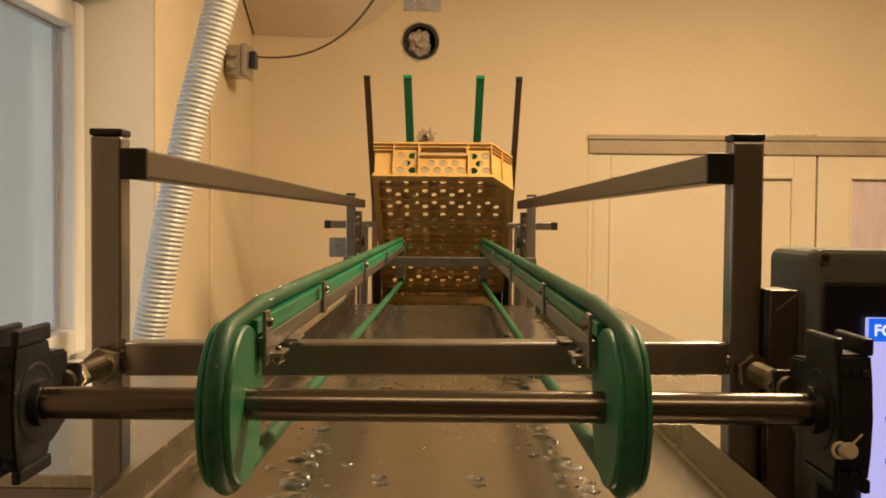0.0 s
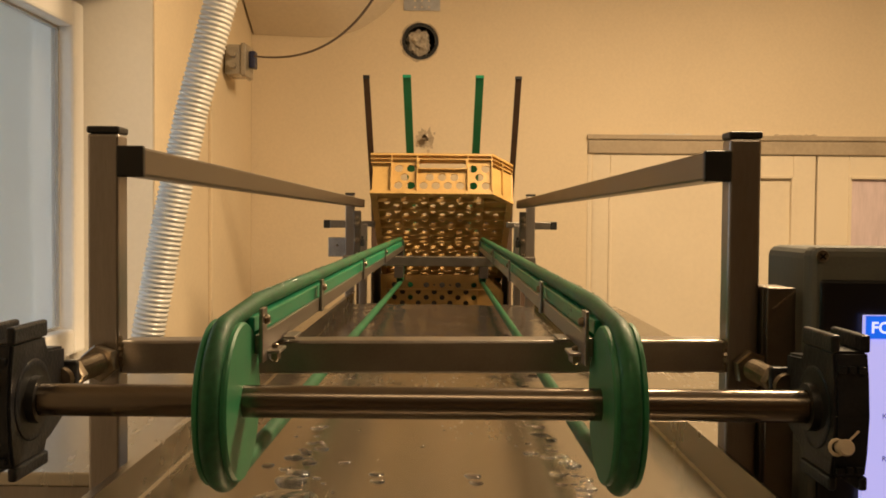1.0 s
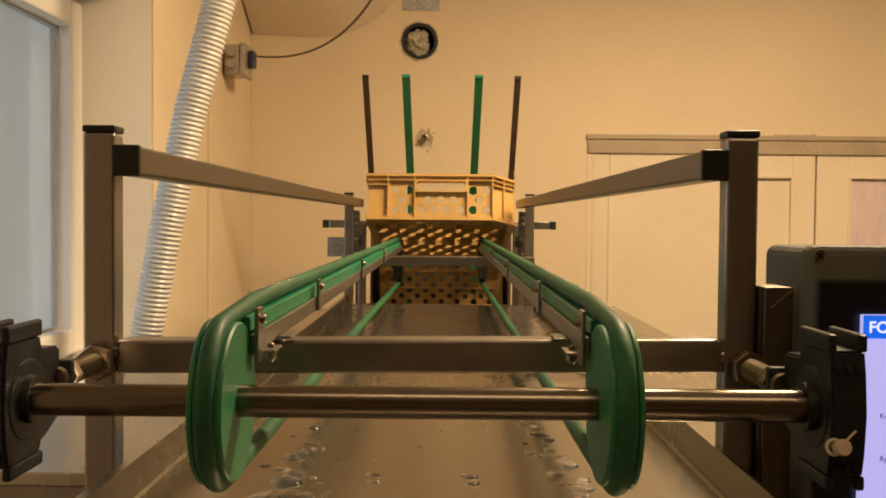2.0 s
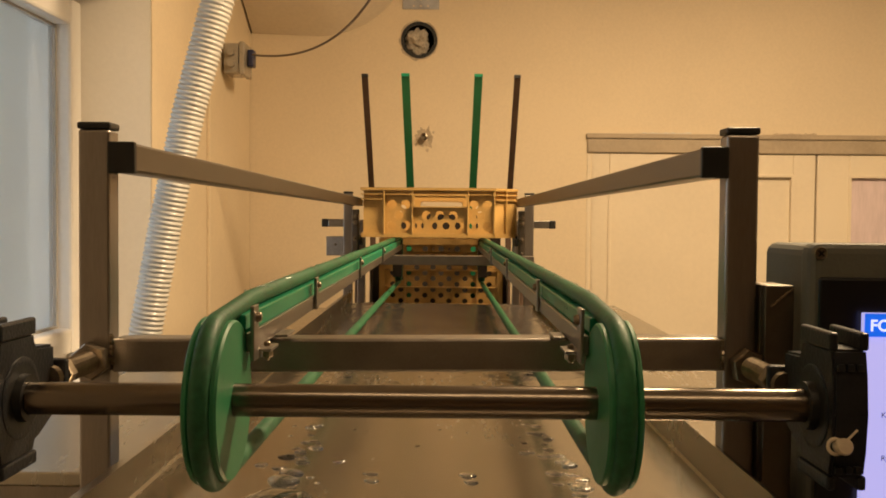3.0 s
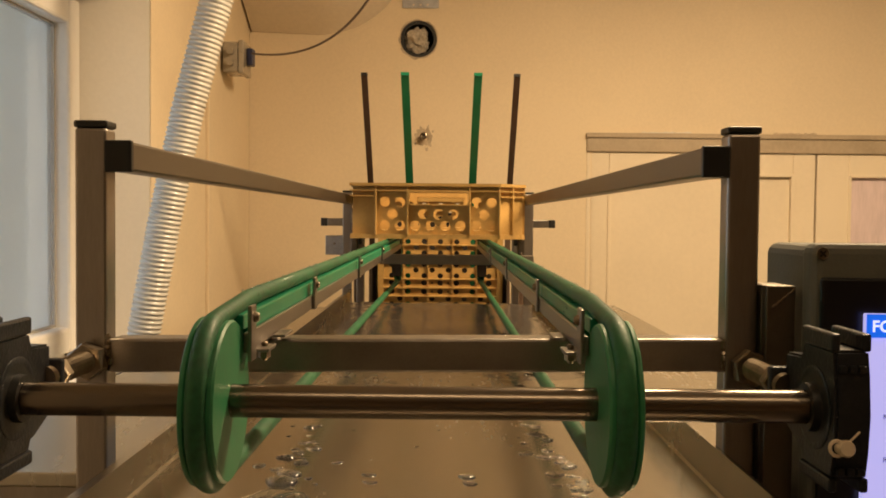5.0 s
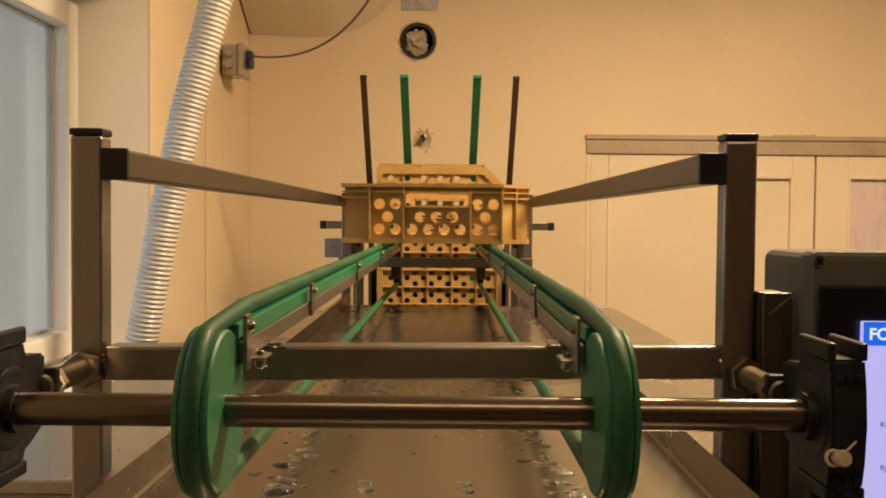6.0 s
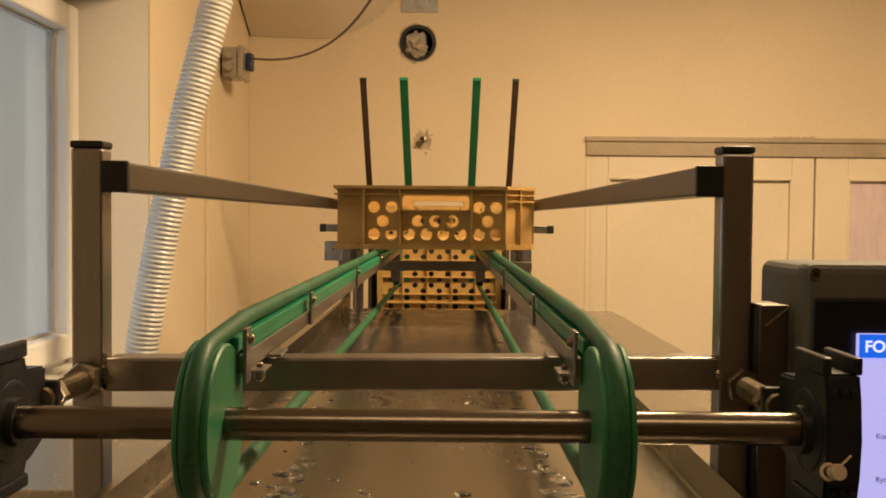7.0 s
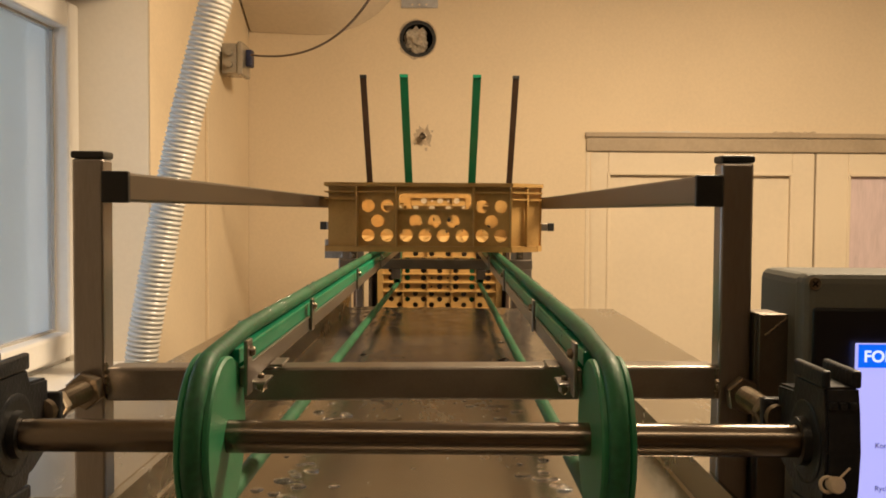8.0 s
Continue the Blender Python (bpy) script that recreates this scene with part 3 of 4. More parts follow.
def slides():
    ys = (0.0096, 0.288, 0.732, 1.195)
    for x, sx in ((XL, 1), (XR, -1)):
        g = thing("belt_slide", "green plastic belt slide on a steel angle", "belt guide", "belt guides")
        ends = [0.0384] + [y + 0.007 for y in ys[1:]] + [1.555, 1.975]
        for a, b in zip(ends, ends[1:]):
            bm = bmesh.new()
            box(bm, x - 0.009, x + 0.009, a + 0.001, b - 0.001, 1.672, 1.6922, 0.0012)
            part("slide_strip", bm, SLIDE, g)
        bm = bmesh.new()
        box(bm, x - 0.0085, x + 0.0085, 0.0096, 0.0378, 1.6825, 1.6922, 0.001)
        part("slide_strip", bm, SLIDE, g)
        bm = bmesh.new()
        xi = x + sx * 0.0097
        box(bm, *sorted((xi, xi + sx * 0.003)), 0.0048, 1.975, 1.6692, 1.6815, 0.0006)
        box(bm, *sorted((x - sx * 0.009, xi + sx * 0.0005)), 0.0492, 1.975, 1.6692, 1.6717, 0.0006)
        part("angle", bm, STEEL, g, "brushed steel angle")
        for y in ys:
            bm = bmesh.new()
            box(bm, *sorted((xi + sx * 0.0032, xi + sx * 0.0058)), y - 0.008, y + 0.007, 1.664 if y < 0.1 else 1.6688, 1.6985, 0.0006)
            br = part("bracket", bm, STEEL, g)
            bm = bmesh.new()
            m = along_x(xi + sx * 0.006, y, 1.691) if sx > 0 else along_x(xi + sx * 0.006, y, 1.691) @ Matrix.Rotation(radians(180), 4, "X")
            lathe(bm, [(0, 0.0032), (0.0022, 0.003), (0.0032, 0.0015), (0.0034, 0)], m, 14)
            part("bolt", bm, ZINC, br, "small zinc bolt", smooth=True)
        bm = bmesh.new()
        box(bm, x - 0.013, x + 0.013, 1.9757, 1.9810, 1.592, 1.694, 0.001)
        part("end_plate", bm, BACKP, g, "dark steel end plate")
        # clamp on the near cross bar
        bm = bmesh.new()
        xc = x + sx * 0.0185
        box(bm, xc - 0.0045, xc + 0.0045, 0.0800, 0.1100, 1.6693, 1.6712, 0.0006)
        part("clamp", bm, STEEL, g)
        bm = bmesh.new()
        box(bm, *sorted((xi + sx * 0.0005, xc + sx * 0.0035)), 0.024, 0.050, 1.6668, 1.6690, 0.0006)
        part("lug", bm, STEEL, g)
        bm = bmesh.new()
        hexnut(bm, Matrix.Translation((xc - sx * 0.002, 0.0380, 1.6615)), 0.007, 0.004)
        rod(bm, Matrix.Translation((xc - sx * 0.002, 0.0380, 1.6595)), 0.0022, 0.0125)
        part("clamp_bolt", bm, ZINC, g)


def bearing_units():
    for x, sx in ((-0.2415, 1), (0.249, -1)):
        u = thing("take_up_bearing", "black cast iron take-up bearing unit on the shaft", "bearing", "take-up bearings")
        cy = SY
        rx0 = -0.2335 if sx > 0 else 0.2385
        # profile in the y-z plane with slotted ears
        out = [(-0.026, -0.036), (0.016, -0.036), (0.019, -0.030), (0.024, -0.029), (0.045, -0.020), (0.047, -0.017), (0.047, 0.026), (0.022, 0.0275),
               (0.0195, 0.032), (0.018, 0.037), (-0.026, 0.037), (-0.029, 0.022), (-0.031, 0.0), (-0.029, -0.022)]
        turn = Matrix(((0, 0, 1, 0), (1, 0, 0, 0), (0, 1, 0, 0), (0, 0, 0, 1)))
        place = Matrix.Translation((x, cy, SZ)) @ turn
        bm = bmesh.new()
        prism(bm, out, -0.010, 0.010, place)
        bmesh.ops.bevel(bm, geom=bm.edges[:], offset=0.0016, segments=2, affect="EDGES")
        part("housing", bm, IRON, u)
        for z0, z1 in ((0.0362, 0.0465), (-0.0435, -0.0352)):
            bm = bmesh.new()
            for xa in (-0.0112, 0.0062):
                box(bm, x + xa, x + xa + 0.005, cy - 0.0265, cy + 0.0188, SZ + z0, SZ + z1, 0.0015)
            part("guide_flange", bm, IRON, u)
        bm = bmesh.new()
        lathe(bm, [(0.0205, -0.0108), (0.0238, -0.0108), (0.0245, -0.0104), (0.0245, 0.0104), (0.0238, 0.0108), (0.0205, 0.0108)], place, 40)
        part("bearing_seat", bm, IRON, u, smooth=True)
        bm = bmesh.new()
        lathe(bm, [(0.0100, -0.0155), (0.0140, -0.0155), (0.0145, -0.0108), (0.0204, -0.0106), (0.0204, 0.0106), (0.0145, 0.0108), (0.0140, 0.0155), (0.0100, 0.0155)], place, 40)
        part("bearing_ring", bm, CAP, u, "dark steel bearing insert", smooth=True)
        bm = bmesh.new()
        box(bm, min(x, rx0) - 0.009, max(x, rx0) + 0.009, cy + 0.0475, cy + 0.0545, SZ - 0.010, SZ + 0.016, 0.002)
        part("screw_boss", bm, IRON, u)
        if sx > 0:
            bm = bmesh.new()
            lathe(bm, [(0, 0), (0.004, 0), (0.0045, 0.003), (0.0028, 0.005), (0.0028, 0.007), (0.0038, 0.009), (0.0022, 0.011), (0, 0.011)],
                  Matrix.Translation((x - 0.001, cy - 0.0295, SZ + 0.014)) @ Matrix.Rotation(radians(90), 4, "X"), 14)
            part("grease_nipple", bm, BRASS, u, "brass grease nipple", smooth=True)
        else:
            m = Matrix.Translation((x - 0.006, cy - 0.0285, SZ - 0.0175)) @ Matrix.Rotation(radians(78), 4, "X")
            bm = bmesh.new()
            lathe(bm, [(0, 0), (0.0036, 0), (0.0036, 0.004), (0.0046, 0.005), (0.0048, 0.0085), (0.0040, 0.0100), (0, 0.0104)], m, 20)
            cap = part("grease_nipple", bm, CAPW, u, "yellowed white rubber nipple cap", smooth=True)
            bm = bmesh.new()
            loop = [m @ Vector((-0.0035 + 0.0042 * math.cos(q), 0.0042 * math.sin(q), 0.004)) for q in [radians(30 * k) for k in range(12)]]
            sweep(bm, loop, 0.0011, 8, closed=True)
            part("strap_ring", bm, CAPW, cap, smooth=True)
            bm = bmesh.new()
            sweep(bm, [m @ Vector((0.002 + 0.0015 * k, 0.003 + 0.0012 * k, 0.006 - 0.0004 * k)) for k in range(6)], 0.0007, 6)
            part("tab", bm, CAPW, cap, smooth=True)
        # cast lettering left as plain bars
        for z in (0.0, 0.027, -0.031):
            bm = bmesh.new()
            for k in range(3):
                box(bm, x - 0.008 + k * 0.0055, x - 0.004 + k * 0.0055, cy - 0.0305, cy - 0.025, SZ + z - 0.002, SZ + z + 0.002, 0.0005)
            part("cast_mark", bm, IRON, u)
        # adjusting screw with its nuts
        s = thing("adjusting_screw", "threaded zinc adjusting rod with hex nuts", "threaded rod", "adjusting screws")
        rx = -0.2335 if sx > 0 else 0.2385
        bm = bmesh.new()
        n = 180
        prof = [(0, 0)] + [(0.0080 - (0.0007 if k % 2 else 0.0), 0.0005 + 0.081 * k / n) for k in range(n)] + [(0, 0.0815)]
        lathe(bm, prof, along_y(rx, 0.0162, 1.6495), 20)
        part("rod", bm, ZINC, s, smooth=False)
        bm = bmesh.new()
        hexnut(bm, along_y(rx, 0.0838, 1.6495) @ Matrix.Rotation(radians(20), 4, "Z"), 0.0235, 0.0115, 0.008)
        part("nut", bm, ZINC, s)
        bm = bmesh.new()
        hexnut(bm, along_y(rx, 0.0318, 1.6495), 0.018, 0.010, 0.0)
        part("lock_nut", bm, ZINC, s)


def tank():
    t = thing("wash_tank", "stainless steel wash tank with a wet drain pan", "tank")
    bm = bmesh.new()
    ZD = 1.548
    for a in ((-0.40, -0.2465, 0.163, 1.543), (0.2465, 0.4265, 0.163, 1.655), (-0.2465, -0.2025, 0.163, 1.543), (0.2225, 0.2465, 0.163, 1.655)):
        box(bm, a[0], a[1], a[2], a[3], ZD - 0.012, ZD, 0.002)
    part("deck", bm, SHEET, t, "reflective brushed steel deck")
    bm = bmesh.new()
    box(bm, -0.398, -0.385, 0.169, 1.540, 0.1, ZD - 0.0125)
    box(bm, 0.385, 0.398, 0.169, 1.540, 0.1, ZD - 0.0125)
    box(bm, -0.384, 0.384, 0.169, 0.182, 0.1, ZD - 0.0125)
    box(bm, -0.384, 0.384, 1.526, 1.540, 0.1, ZD - 0.0125)
    part("shell", bm, POST, t)
    bm = bmesh.new()
    # drain pan: flat floor with folded flanges
    prof = [(-0.1990, 1.5885), (-0.1925, 1.5885), (-0.1990, 1.5575), (-0.1970, 1.5555), (0.2185, 1.5555), (0.2205, 1.5575), (0.2190, 1.5885), (0.2221, 1.5885), (0.2221, 1.553), (-0.2020, 1.553)]
    prism(bm, prof, 0, 1.86, Matrix.Translation((0, 1.555, 0)) @ Matrix.Rotation(radians(90), 4, "X"))
    part("drain_pan", bm, SHEET, t, "wet steel drain pan with folded edges")
    for sx in (-1, 1):
        for yy in (0.21, 1.43):
            bm = bmesh.new()
            box(bm, *sorted((sx * 0.35, sx * 0.38)), yy, yy + 0.03, 0.0, 0.1, 0.002)
            part("foot", bm, POST, t)


def lift():
    t = thing("crate_lift", "dark steel back plate of the crate lift", "machine")
    bm = bmesh.new()
    box(bm, -0.212, 0.212, 2.707, 2.711, 0.0, 1.77, 0.001)
    part("back_plate", bm, BACKP, t)
    for sx in (-1, 1):
        bm = bmesh.new()
        box(bm, *sorted((sx * 0.2125, sx * 0.216)), 2.347, 2.706, 0.0, 1.66, 0.001)
        part("side_plate", bm, BACKP, t)


def puddles():
    random.seed(4)
    bm = bmesh.new()

    def drop(x, y, rx, ry, h, lobes=0.12, seed=0.0):
        tmp = bmesh.new()
        bmesh.ops.create_uvsphere(tmp, u_segments=18, v_segments=10, radius=1)
        for v in tmp.verts:
            a = math.atan2(v.co.y, v.co.x)
            k = 1 + lobes * math.sin(2 * a + seed) + 0.6 * lobes * math.sin(3 * a + 2 * seed)
            v.co = Vector((x + v.co.x * rx * k, 0.1152 + 1.2 * (y + v.co.y * ry * k), 1.5553 + max(v.co.z, -0.02) * h))
        merge(bm, tmp)

    for x, y, r in ((-0.094, 0.049, 0.006), (-0.036, 0.021, 0.005), (-0.034, 0.005, 0.005), (0.039, 0.019, 0.006), (0.041, 0.004, 0.005), (0.117, 0.072, 0.005),
                    (-0.098, 0.02, 0.009), (-0.10, 0.002, 0.011), (-0.065, 0.05, 0.004)):
        drop(x, y, r * 1.2, r, r * 0.4, seed=x * 90)
    drop(-0.098, -0.035, 0.020, 0.028, 0.003, 0.22, 1.0)
    drop(-0.115, -0.062, 0.026, 0.018, 0.003, 0.2, 2.0)
    for k in range(70):
        side = random.choice((-0.1, -0.1, 0.11, 0.11, 0.0))
        y = random.uniform(-0.05, 0.75)
        x = side + random.gauss(0, 0.012 if side else 0.07)
        r = random.choice((0.0015, 0.0022, 0.003, 0.0045, 0.006))
        if abs(x) < 0.19:
            drop(x, y, r * 1.15, r, r * 0.5, seed=k)
    for k in range(64):
        side = random.choice((-0.102, 0.112))
        r = random.choice((0.0022, 0.0034, 0.0046, 0.0056))
        drop(side + random.gauss(0, 0.008), random.gauss(0.09, 0.10), r * 1.2, r, r * 0.5, seed=k * 1.3)
    for k in range(170):
        y = random.gauss(0.42, 0.12) if k % 3 else random.uniform(0.3, 1.0)
        r = random.uniform(0.0008, 0.0018)
        drop(max(-0.18, min(0.18, random.gauss(0.0, 0.09))), y, r * 1.2, r, r * 0.6, seed=k)
    for k in range(150):
        x0 = random.choice((XL, XR))
        a = random.uniform(0.2, 2.6)
        tmp = bmesh.new()
        bmesh.ops.create_icosphere(tmp, subdivisions=1, radius=random.uniform(0.0005, 0.0012))
        merge(bm, tmp, Matrix.Translation((x0 + 0.006 * math.cos(a), random.uniform(0.055, 0.83), 1.698 + 0.006 * math.sin(a))))
    ob = part("water_droplets", bm, WATER, None, smooth=True)
    tagged(ob, "clear water droplets lying on the steel pan", "water", kind="stuff")
    # water film; its near-black colour stands in for dark reflections in the pan
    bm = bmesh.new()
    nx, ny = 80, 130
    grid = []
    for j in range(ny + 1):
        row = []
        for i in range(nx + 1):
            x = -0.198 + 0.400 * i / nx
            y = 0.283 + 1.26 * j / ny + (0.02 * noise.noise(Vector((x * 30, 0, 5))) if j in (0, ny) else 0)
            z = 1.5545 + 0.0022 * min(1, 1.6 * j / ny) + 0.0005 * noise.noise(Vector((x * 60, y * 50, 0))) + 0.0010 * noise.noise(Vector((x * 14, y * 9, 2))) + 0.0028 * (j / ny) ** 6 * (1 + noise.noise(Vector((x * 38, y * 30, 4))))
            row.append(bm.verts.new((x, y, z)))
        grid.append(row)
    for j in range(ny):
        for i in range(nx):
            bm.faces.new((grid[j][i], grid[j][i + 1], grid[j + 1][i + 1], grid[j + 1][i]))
    tagged(part("water", bm, material("reflection_dark_film", (0.05, 0.042, 0.035), 0.12, 0, 0.3, 20, 150, 0.5), smooth=True), "rippled water film draining off the pan, coloured dark for dark reflections", "water", kind="structure")


def guides():
    """Tall leaning guide strips behind the lifted crates."""
    for x, w, mt, label, nm in ((-0.233, 0.019, DARK, "dark brown steel guide rail leaning outwards", "guide_rail"), (0.233, 0.019, DARK, "dark brown steel guide rail leaning outwards", "guide_rail"),
                                (-0.1020, 0.025, STRIP, "green plastic guide strip", "guide_strip"), (0.1075, 0.025, STRIP, "green plastic guide strip", "guide_strip")):
        g = thing(nm, label, "guide", "crate guides")
        bm = bmesh.new()
        top = 2.183 if mt is DARK else 2.185
        pts = []
        for k in range(13):
            z = 1.30 + (top - 1.30) * k / 12
            y = 2.539 - 0.864 * (max(z, 1.78) - 1.88)
            sx = 1 if x > 0 else -1
            flare = 0.0 if mt is DARK else 0.02 * max(0, z - 1.85)
            pts.append((x + sx * flare, y, z))
        rows = []
        for px, py, pz in pts:
            rows.append([bm.verts.new((px + a * w / 2, py + b, pz)) for a, b in ((-1, 0), (1, 0), (1, 0.012), (-1, 0.012))])
        for a, b in zip(rows, rows[1:]):
            for k in range(4):
                bm.faces.new((a[k], a[(k + 1) % 4], b[(k + 1) % 4], b[k]))
        bm.faces.new(rows[0]), bm.faces.new(rows[-1][::-1])
        part("strip", bm, mt, g)
        bm = bmesh.new()
        px, py, pz = pts[-1]
        box(bm, px - w / 2 - 0.0005, px + w / 2 + 0.0005, py - 0.003, py + 0.015, pz + 0.0002, pz + 0.010, 0.001)
        part("end_cap", bm, CAP if mt is DARK else SLIDE, g)


def control_box():
    c = thing("control_box", "grey plastic control enclosure with a lit touch screen", "control panel")
    bm = bmesh.new()
    box(bm, 0.2745, 0.50, 0.0792, 0.170, 1.40, 1.7375, 0.008, 3)
    part("body", bm, BOXG, c)
    bm = bmesh.new()
    box(bm, 0.2680, 0.502, 0.0564, 0.0790, 1.39, 1.7395, 0.007, 3)
    part("lid", bm, BOXG, c)
    bm = bmesh.new()
    box(bm, 0.2725, 0.49, 0.0522, 0.0562, 1.42, 1.7165, 0.002)
    d = part("display_frame", bm, BEZEL, c, "glossy black display surround")
    bm = bmesh.new()
    box(bm, 0.3005, 0.48, 0.0468, 0.0520, 1.45, 1.6932, 0.0008)
    part("screen", bm, SCREEN, d, "lit pale violet screen")
    bm = bmesh.new()
    box(bm, 0.3007, 0.4798, 0.0454, 0.0466, 1.6775, 1.6930)
    part("header_bar", bm, SCREENB, d, "bright blue header bar")
    bm = bmesh.new()
    box(bm, 0.3215, 0.36, 0.0454, 0.0466, 1.650, 1.664)
    part("button", bm, SCREENG, d, "teal on-screen button")
    for word, x, z, size, mt in (("FOR", 0.3037, 1.6815, 0.0108, SCREENW), ("Konc", 0.3125, 1.6235, 0.0050, INK), ("Rych", 0.3130, 1.5945, 0.0050, INK)):
        cu = bpy.data.curves.new("text", "FONT")
        cu.body, cu.size, cu.extrude = word, size, 0.0001
        if mt is SCREENW:
            cu.offset = 0.00018
        o = new("text", cu)
        dep = bpy.context.evaluated_depsgraph_get()
        me = bpy.data.meshes.new_from_object(o.evaluated_get(dep))
        bpy.data.objects.remove(o)
        me.materials.clear()
        me.materials.append(mt)
        w = new("lettering", me)
        w.parent = d
        w.matrix_local = Matrix.Translation((x, 0.0450, z)) @ Matrix.Rotation(radians(90), 4, "X")
    bm = bmesh.new()
    lathe(bm, [(0.0, 0.0), (0.0034, 0.0), (0.0040, 0.0006), (0.0046, 0.0)], Matrix.Translation((0.2745, 0.0561, 1.7325)) @ Matrix.Rotation(radians(90), 4, "X"), 20)
    s = part("screw", bm, ZINC, c, "recessed cross-head screw", smooth=True)
    bm = bmesh.new()
    for r in (45, 135):
        box(bm, -0.0026, 0.0026, -0.0006, 0.0006, 0.0002, 0.0008, m=Matrix.Translation((0.2745, 0.0559, 1.7325)) @ Matrix.Rotation(radians(90), 4, "X") @ Matrix.Rotation(radians(r), 4, "Z"))
    part("slot", bm, CAP, s)
    b = thing("box_bracket", "welded steel bracket between post and control box", "bracket")
    bm = bmesh.new()
    box(bm, 0.2459, 0.2640, 0.0912, 0.1152, 1.30, 1.709, 0.001)
    box(bm, 0.2459, 0.2664, 0.081, 0.0906, 1.30, 1.709, 0.001)
    part("plate", bm, RAIL, b)
    bm = bmesh.new()
    sweep(bm, [(0.250 + 0.0011 * k, 0.0804, 1.694 + 0.0009 * k + 0.0005 * math.sin(k * 2)) for k in range(15)], 0.0008, 6)
    part("weld", bm, ZINC, b)
    j = thing("sensor_box", "small grey sensor box beside the far post", "sensor")
    bm = bmesh.new()
    box(bm, -0.292, -0.2465, 1.843, 1.879, 1.655, 1.705, 0.002)
    part("body", bm, GALV, j)
    bm = bmesh.new()
    rod(bm, along_y(-0.268, 1.837, 1.684), 0.003, 0.006)
    part("screw", bm, ZINC, j)


# ---- crates ----
CL, INSET = 0.600, 0.012


def outline(o):
    e = INSET * (1 - o / 0.007) if o > 0 else INSET - o
    return [(-0.193 - o, e), (0.137 + 0.4 * o, e), (0.193 + o, 0.063 - 0.4 * o), (0.193 + o, CL - e), (-0.193 - o, CL - e)]


def rounded(hx, hy, r, n=4):
    """Corner-rounded rectangle about the origin."""
    return [(cx * (hx - r) + r * math.cos(radians(q + 90 * k / n)), cy * (hy - r) + r * math.sin(radians(q + 90 * k / n)))
            for cx, cy, q in ((1, 1, 0), (-1, 1, 90), (-1, -1, 180), (1, -1, 270)) for k in range(n + 1)]


def end_wall(bm, m, u1, th):
    r = 0.0115
    plate(bm, m, -0.193, u1, 0.004, 0.038, [(u, 0.025, r, r, True) for u in (-0.121, -0.087, -0.052, -0.018, 0.015, 0.049, 0.085, 0.119)], th, 16)
    plate(bm, m, -0.193, u1, 0.038, 0.0645, [(u, 0.051, r, r, True) for u in (-0.104, -0.035, -0.001, 0.033, 0.102)], th, 16)
    plate(bm, m, -0.193, u1, 0.0645, 0.104, [(u, 0.078, r, r, True) for u in (-0.121, -0.087, 0.085, 0.119)] + [(0.0, 0.0870, 0.0672, 0.0142, False)], th, 16)
    plate(bm, m, -0.193, u1, 0.104, 0.118, [], th)


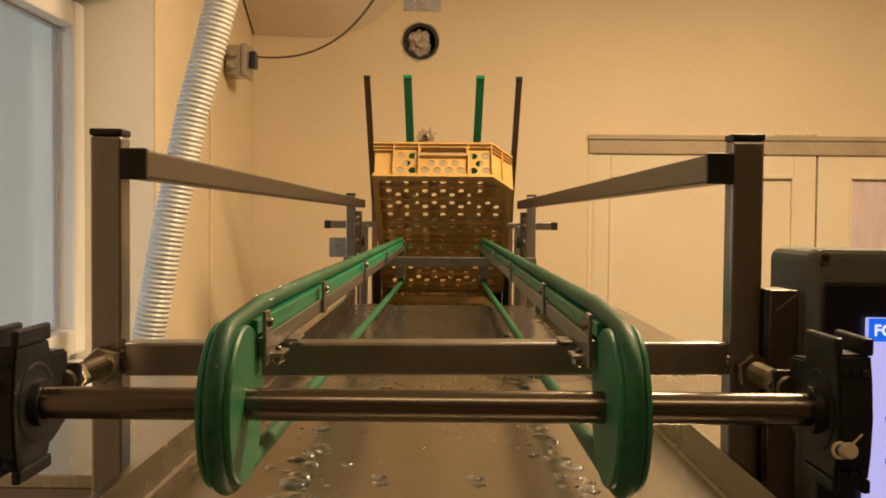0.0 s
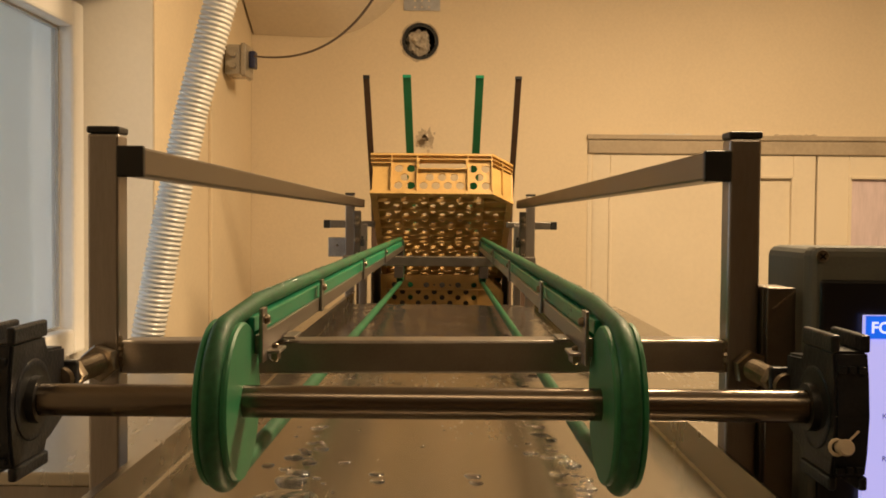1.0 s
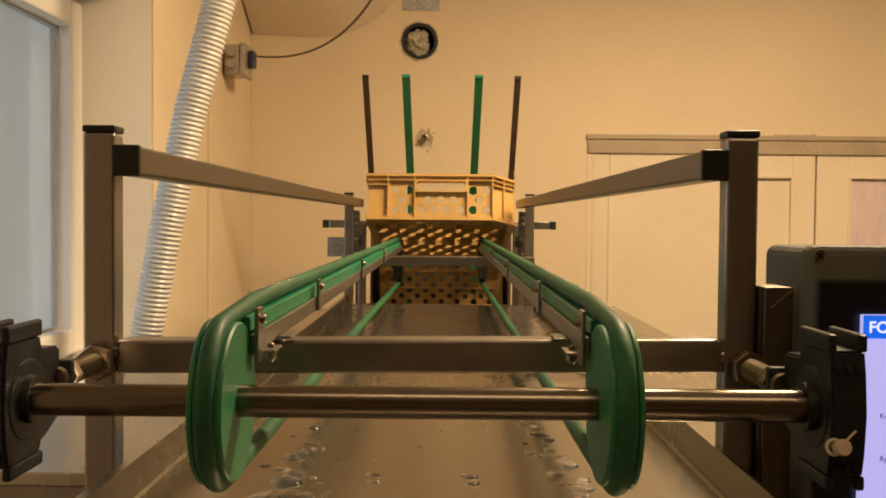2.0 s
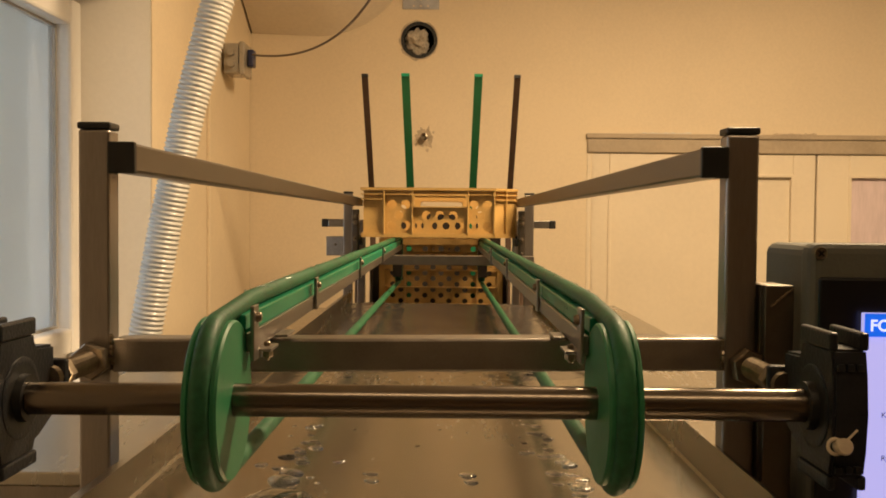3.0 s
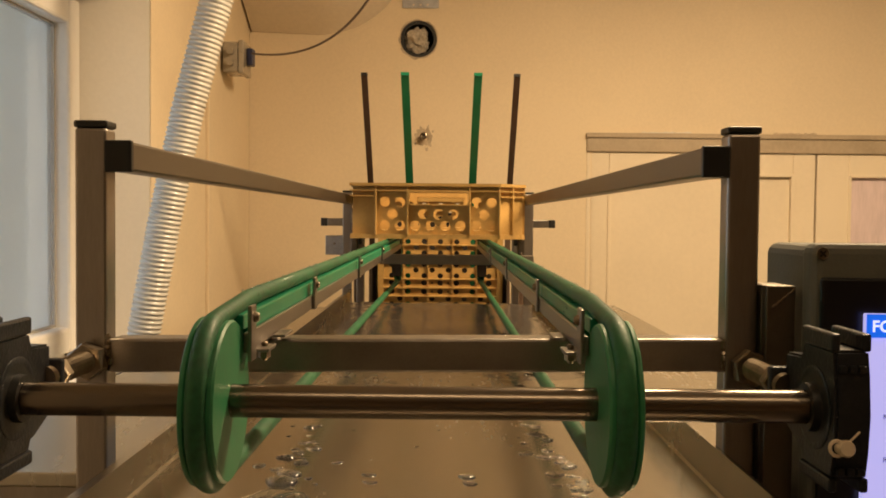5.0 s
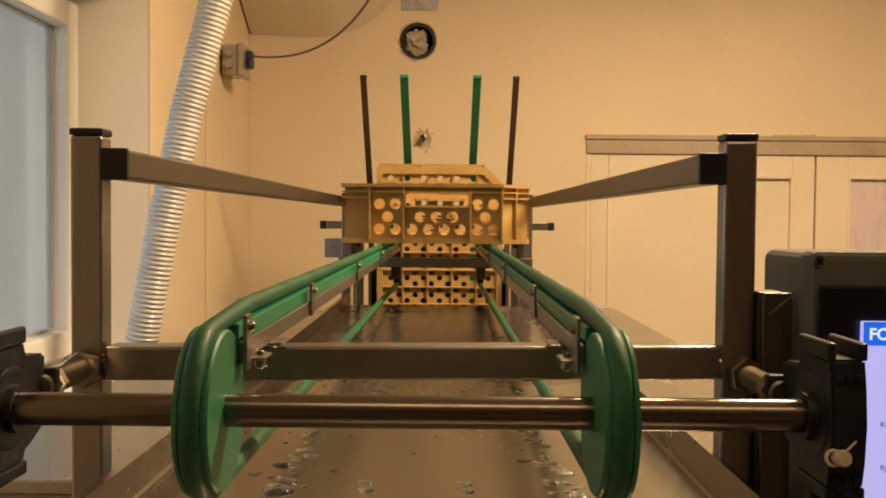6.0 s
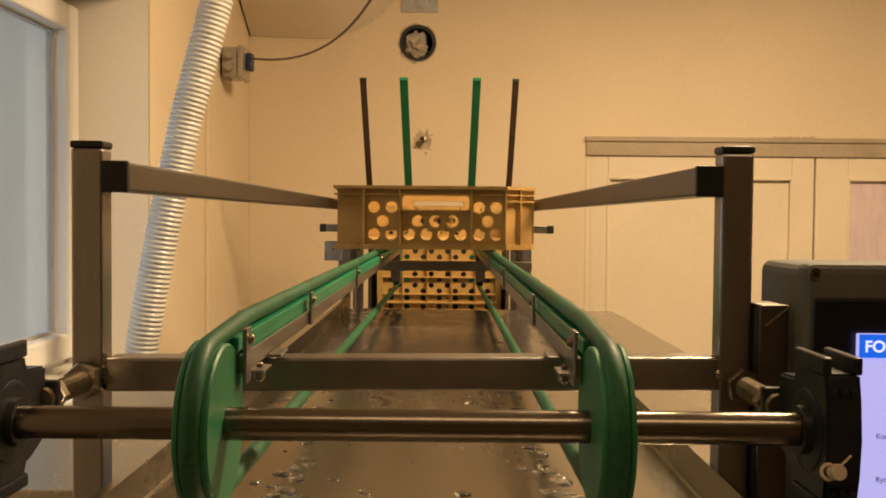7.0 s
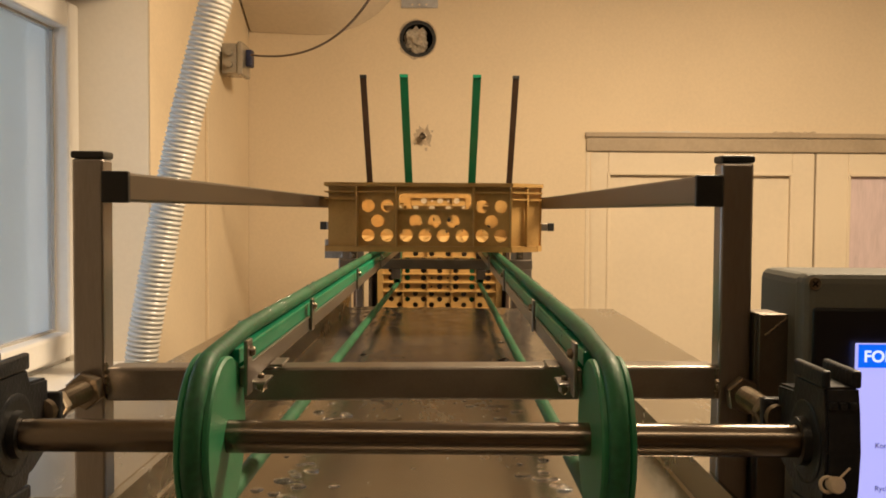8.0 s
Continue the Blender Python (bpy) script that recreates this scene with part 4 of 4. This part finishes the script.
def crate():
    c = thing("plastic_crate", "ochre yellow perforated plastic crate with one cut corner", "crate", "crates")
    th = 0.003
    y0, y1 = INSET, CL - INSET
    # end walls: leading and trailing
    bm = bmesh.new()
    end_wall(bm, Matrix.Translation((0, y0 + th, 0)) @ Matrix.Rotation(radians(90), 4, "X"), 0.137, th)
    front = part("end_wall", bm, CRATE, c)
    bm = bmesh.new()
    end_wall(bm, Matrix.Translation((0, y1, 0)) @ Matrix.Rotation(radians(90), 4, "X"), 0.193, th)
    back = part("end_wall", bm, CRATE, c)
    for wall, ya, yb, us in ((front, 0.001, y0, (-0.141, -0.070, 0.070, 0.1365)), (back, y1, CL - 0.001, (-0.141, -0.070, 0.070, 0.141))):
        for u in us:
            bm = bmesh.new()
            box(bm, u - 0.0018, u + 0.0018, ya, yb, 0.0045, 0.1135, 0.0007, 1)
            part("rib", bm, CRATE, wall)
        bm, lip = bmesh.new(), bmesh.new()
        ring(lip, rounded(0.0683, 0.0164, 0.005), rounded(0.0655, 0.0136, 0.007), -0.011, yb - ya + 0.0006)
        merge(bm, lip, Matrix.Translation((0, yb, 0.0870)) @ Matrix.Rotation(radians(90), 4, "X"))
        part("handle_frame", bm, CRATE, wall)
    # long walls
    r = 0.0115
    for x, v0 in ((-0.193, y0), (0.193 - th, 0.063)):
        bm = bmesh.new()
        m = Matrix.Translation((x, 0, 0)) @ Matrix(((0, 0, 1, 0), (1, 0, 0, 0), (0, 1, 0, 0), (0, 0, 0, 1)))
        us = [0.095 + 0.0358 * k for k in range(13)]
        plate(bm, m, v0, y1, 0.004, 0.038, [(u, 0.025, r, r, True) for u in us], th, 14)
        plate(bm, m, v0, y1, 0.038, 0.0645, [(u + 0.0175, 0.051, r, r, True) for u in us[:-1]], th, 14)
        plate(bm, m, v0, y1, 0.0645, 0.104, [(u, 0.078, r, r, True) for u in us[:2] + us[-2:]] + [(0.31, 0.0875, 0.06, 0.0075, False)], th, 14)
        plate(bm, m, v0, y1, 0.104, 0.118, [], th)
        w = part("side_wall", bm, CRATE, c)
        for u in (0.075, 0.18, 0.31, 0.44, 0.54):
            bm = bmesh.new()
            xa, xb = (-0.1985, -0.193) if x < 0 else (0.193, 0.1985)
            box(bm, xa, xb, u - 0.0015, u + 0.0015, 0.0045, 0.1135)
            part("rib", bm, CRATE, w)
    # cut corner
    bm = bmesh.new()
    prism(bm, [(0.137, 0.012), (0.193, 0.063), (0.1908, 0.0652), (0.1348, 0.0142)], 0.004, 0.118)
    w = part("corner_wall", bm, CRATE, c)
    bm = bmesh.new()
    box(bm, -0.0015, 0.0015, -0.006, 0.0, 0.0045, 0.1135, m=Matrix.Translation((0.165, 0.035, 0)) @ Matrix.Rotation(radians(45), 4, "Z"))
    part("rib", bm, CRATE, w)
    # rims
    inner = [(-0.190, 0.015), (0.1358, 0.015), (0.190, 0.0662), (0.190, CL - 0.015), (-0.190, CL - 0.015)]
    bm = bmesh.new()
    ring(bm, outline(0.007), inner, 0.1135, 0.12)
    part("rim", bm, CRATE, c)
    bm = bmesh.new()
    ring(bm, outline(0.0062), outline(-0.0005), 0.1020, 0.1045)
    part("rim_ridge", bm, CRATE, c)
    for pts in ([(-0.1985, 0.0015), (-0.141, 0.0015), (-0.141, 0.0125), (-0.193, 0.0125)], [(0.1395, 0.0015), (0.1985, 0.0608), (0.193, 0.0635), (0.137, 0.0125)]):
        bm = bmesh.new()
        prism(bm, pts, 0.0895, 0.092)
        part("corner_ridge", bm, CRATE, c)
    bm = bmesh.new()
    ring(bm, outline(0.005), outline(-0.013), -0.0045, 0.0058)
    part("foot_rim", bm, CRATE, c)
    # perforated base with a rib grid below
    bm = bmesh.new()
    ident = Matrix.Translation((0, 0, 0.006))
    v, ribs = 0.025, []
    even = [0.0516 * k for k in range(-3, 4)]
    odd = [0.0258 + 0.0516 * k for k in range(-3, 3)]
    for k, wide in enumerate((0, 1, 1, 1, 1, 0, 0, 1, 1, 1, 1, 0)):
        d = 0.0548 if wide else 0.0279
        u1 = 0.1372 if k < 2 else 0.192
        if wide:
            for j in range(3):
                a = v + d / 3 * j
                plate(bm, ident, -0.192, u1, a, a + d / 3, [(x, a + d / 6, 0.0087, 0.0087, True) for x in ((even, odd)[(j + k) % 2]) if x < u1 - 0.012], 0.003, 12)
        else:
            small = [(x, v + 0.01395, 0.0036, 0.0036, True) for x in (-0.0258, 0.0258)]
            plate(bm, ident, -0.192, u1, v, v + d, [(x, v + 0.01395, 0.0093, 0.0093, True) for x in even if x < u1 - 0.012] + small, 0.003, 12)
        v += d
        ribs.append(v)
    prism(bm, [(0.1372, 0.0125), (0.1925, 0.063), (0.1925, 0.1077), (0.1372, 0.1077)], 0.006, 0.009)
    base = part("base", bm, CRATE, c)
    for y in ribs[:-1]:
        bm = bmesh.new()
        box(bm, -0.1895, 0.1895, y - 0.0015, y + 0.0015, -0.0055, 0.006)
        part("rib", bm, CRATE, base)
    for x in (-0.1161, -0.0387, 0.0387, 0.1161):
        bm = bmesh.new()
        box(bm, x - 0.0013, x + 0.0013, 0.0105, CL - 0.0105, -0.0050, 0.006)
        part("rib", bm, CRATE, base)
    return c


room()
window()
door()
wall_fixtures()
hose()
frame_parts()
belts()
drive, tail = shaft()
slides()
bearing_units()
tank()
lift()
puddles()
guides()
control_box()
crate_one = crate()
crate_two = copy_thing(crate_one, pose(0, 2.4, 1.492, -76))

# crate one: seconds, y and z of its lower leading edge, tilt
CRATE_ONE = [(0.0, 2.005, 1.88, 37.4), (0.5, 1.987, 1.858, 32.4), (1.0, 1.958, 1.83, 26.3), (1.5, 1.916, 1.795, 20.4),
             (2.0, 1.868, 1.758, 13.4), (2.5, 1.808, 1.724, 5.4), (2.8, 1.774, 1.7115, 1.7), (3.0, 1.758, 1.7105, 0.5), (3.5, 1.716, 1.7105, 0.0), (4.0, 1.645, 1.7105, 0.0),
             (4.5, 1.576, 1.7105, 0.0), (5.0, 1.51, 1.7105, 0.0), (5.5, 1.442, 1.7105, 0.0), (6.0, 1.374, 1.7105, 0.0), (6.5, 1.306, 1.7105, 0.0), (7.0, 1.242, 1.7105, 0.0), (7.5, 1.176, 1.7105, 0.0), (8.0, 1.097, 1.7105, 0.0)]
# crate two: seconds and height of its leading edge on the lift
CRATE_TWO = [(0.0, 1.509), (1.0, 1.579), (1.5, 1.611), (2.0, 1.639), (2.5, 1.665), (3.0, 1.694), (3.5, 1.725), (4.0, 1.758), (4.5, 1.786), (5.0, 1.829), (5.5, 1.879), (5.8, 1.908),
             (6.0, 1.922), (6.1, 1.927), (6.2, 1.924), (6.3, 1.863), (6.4, 1.804), (6.5, 1.797), (7.0, 1.795), (7.5, 1.824), (8.0, 1.85)]
LEAN, TRACK = 6.0, 14.3


def motions():
    walk(crate_one, [(t, pose(0.004, y, z, -a)) for t, y, z, a in CRATE_ONE])
    walk(crate_two, [(t, pose(0.004, 2.425 - (z - 1.565) * math.tan(radians(TRACK)), z, LEAN - 90)) for t, z in CRATE_TWO])
    walk(drive, [(0.5 * k, pose(0, SY, SZ, 76 * k)) for k in range(17)])
    walk(tail, [(0.5 * k, pose(0, FAR_Y, FAR_Z, 65 * k)) for k in range(17)])


motions()
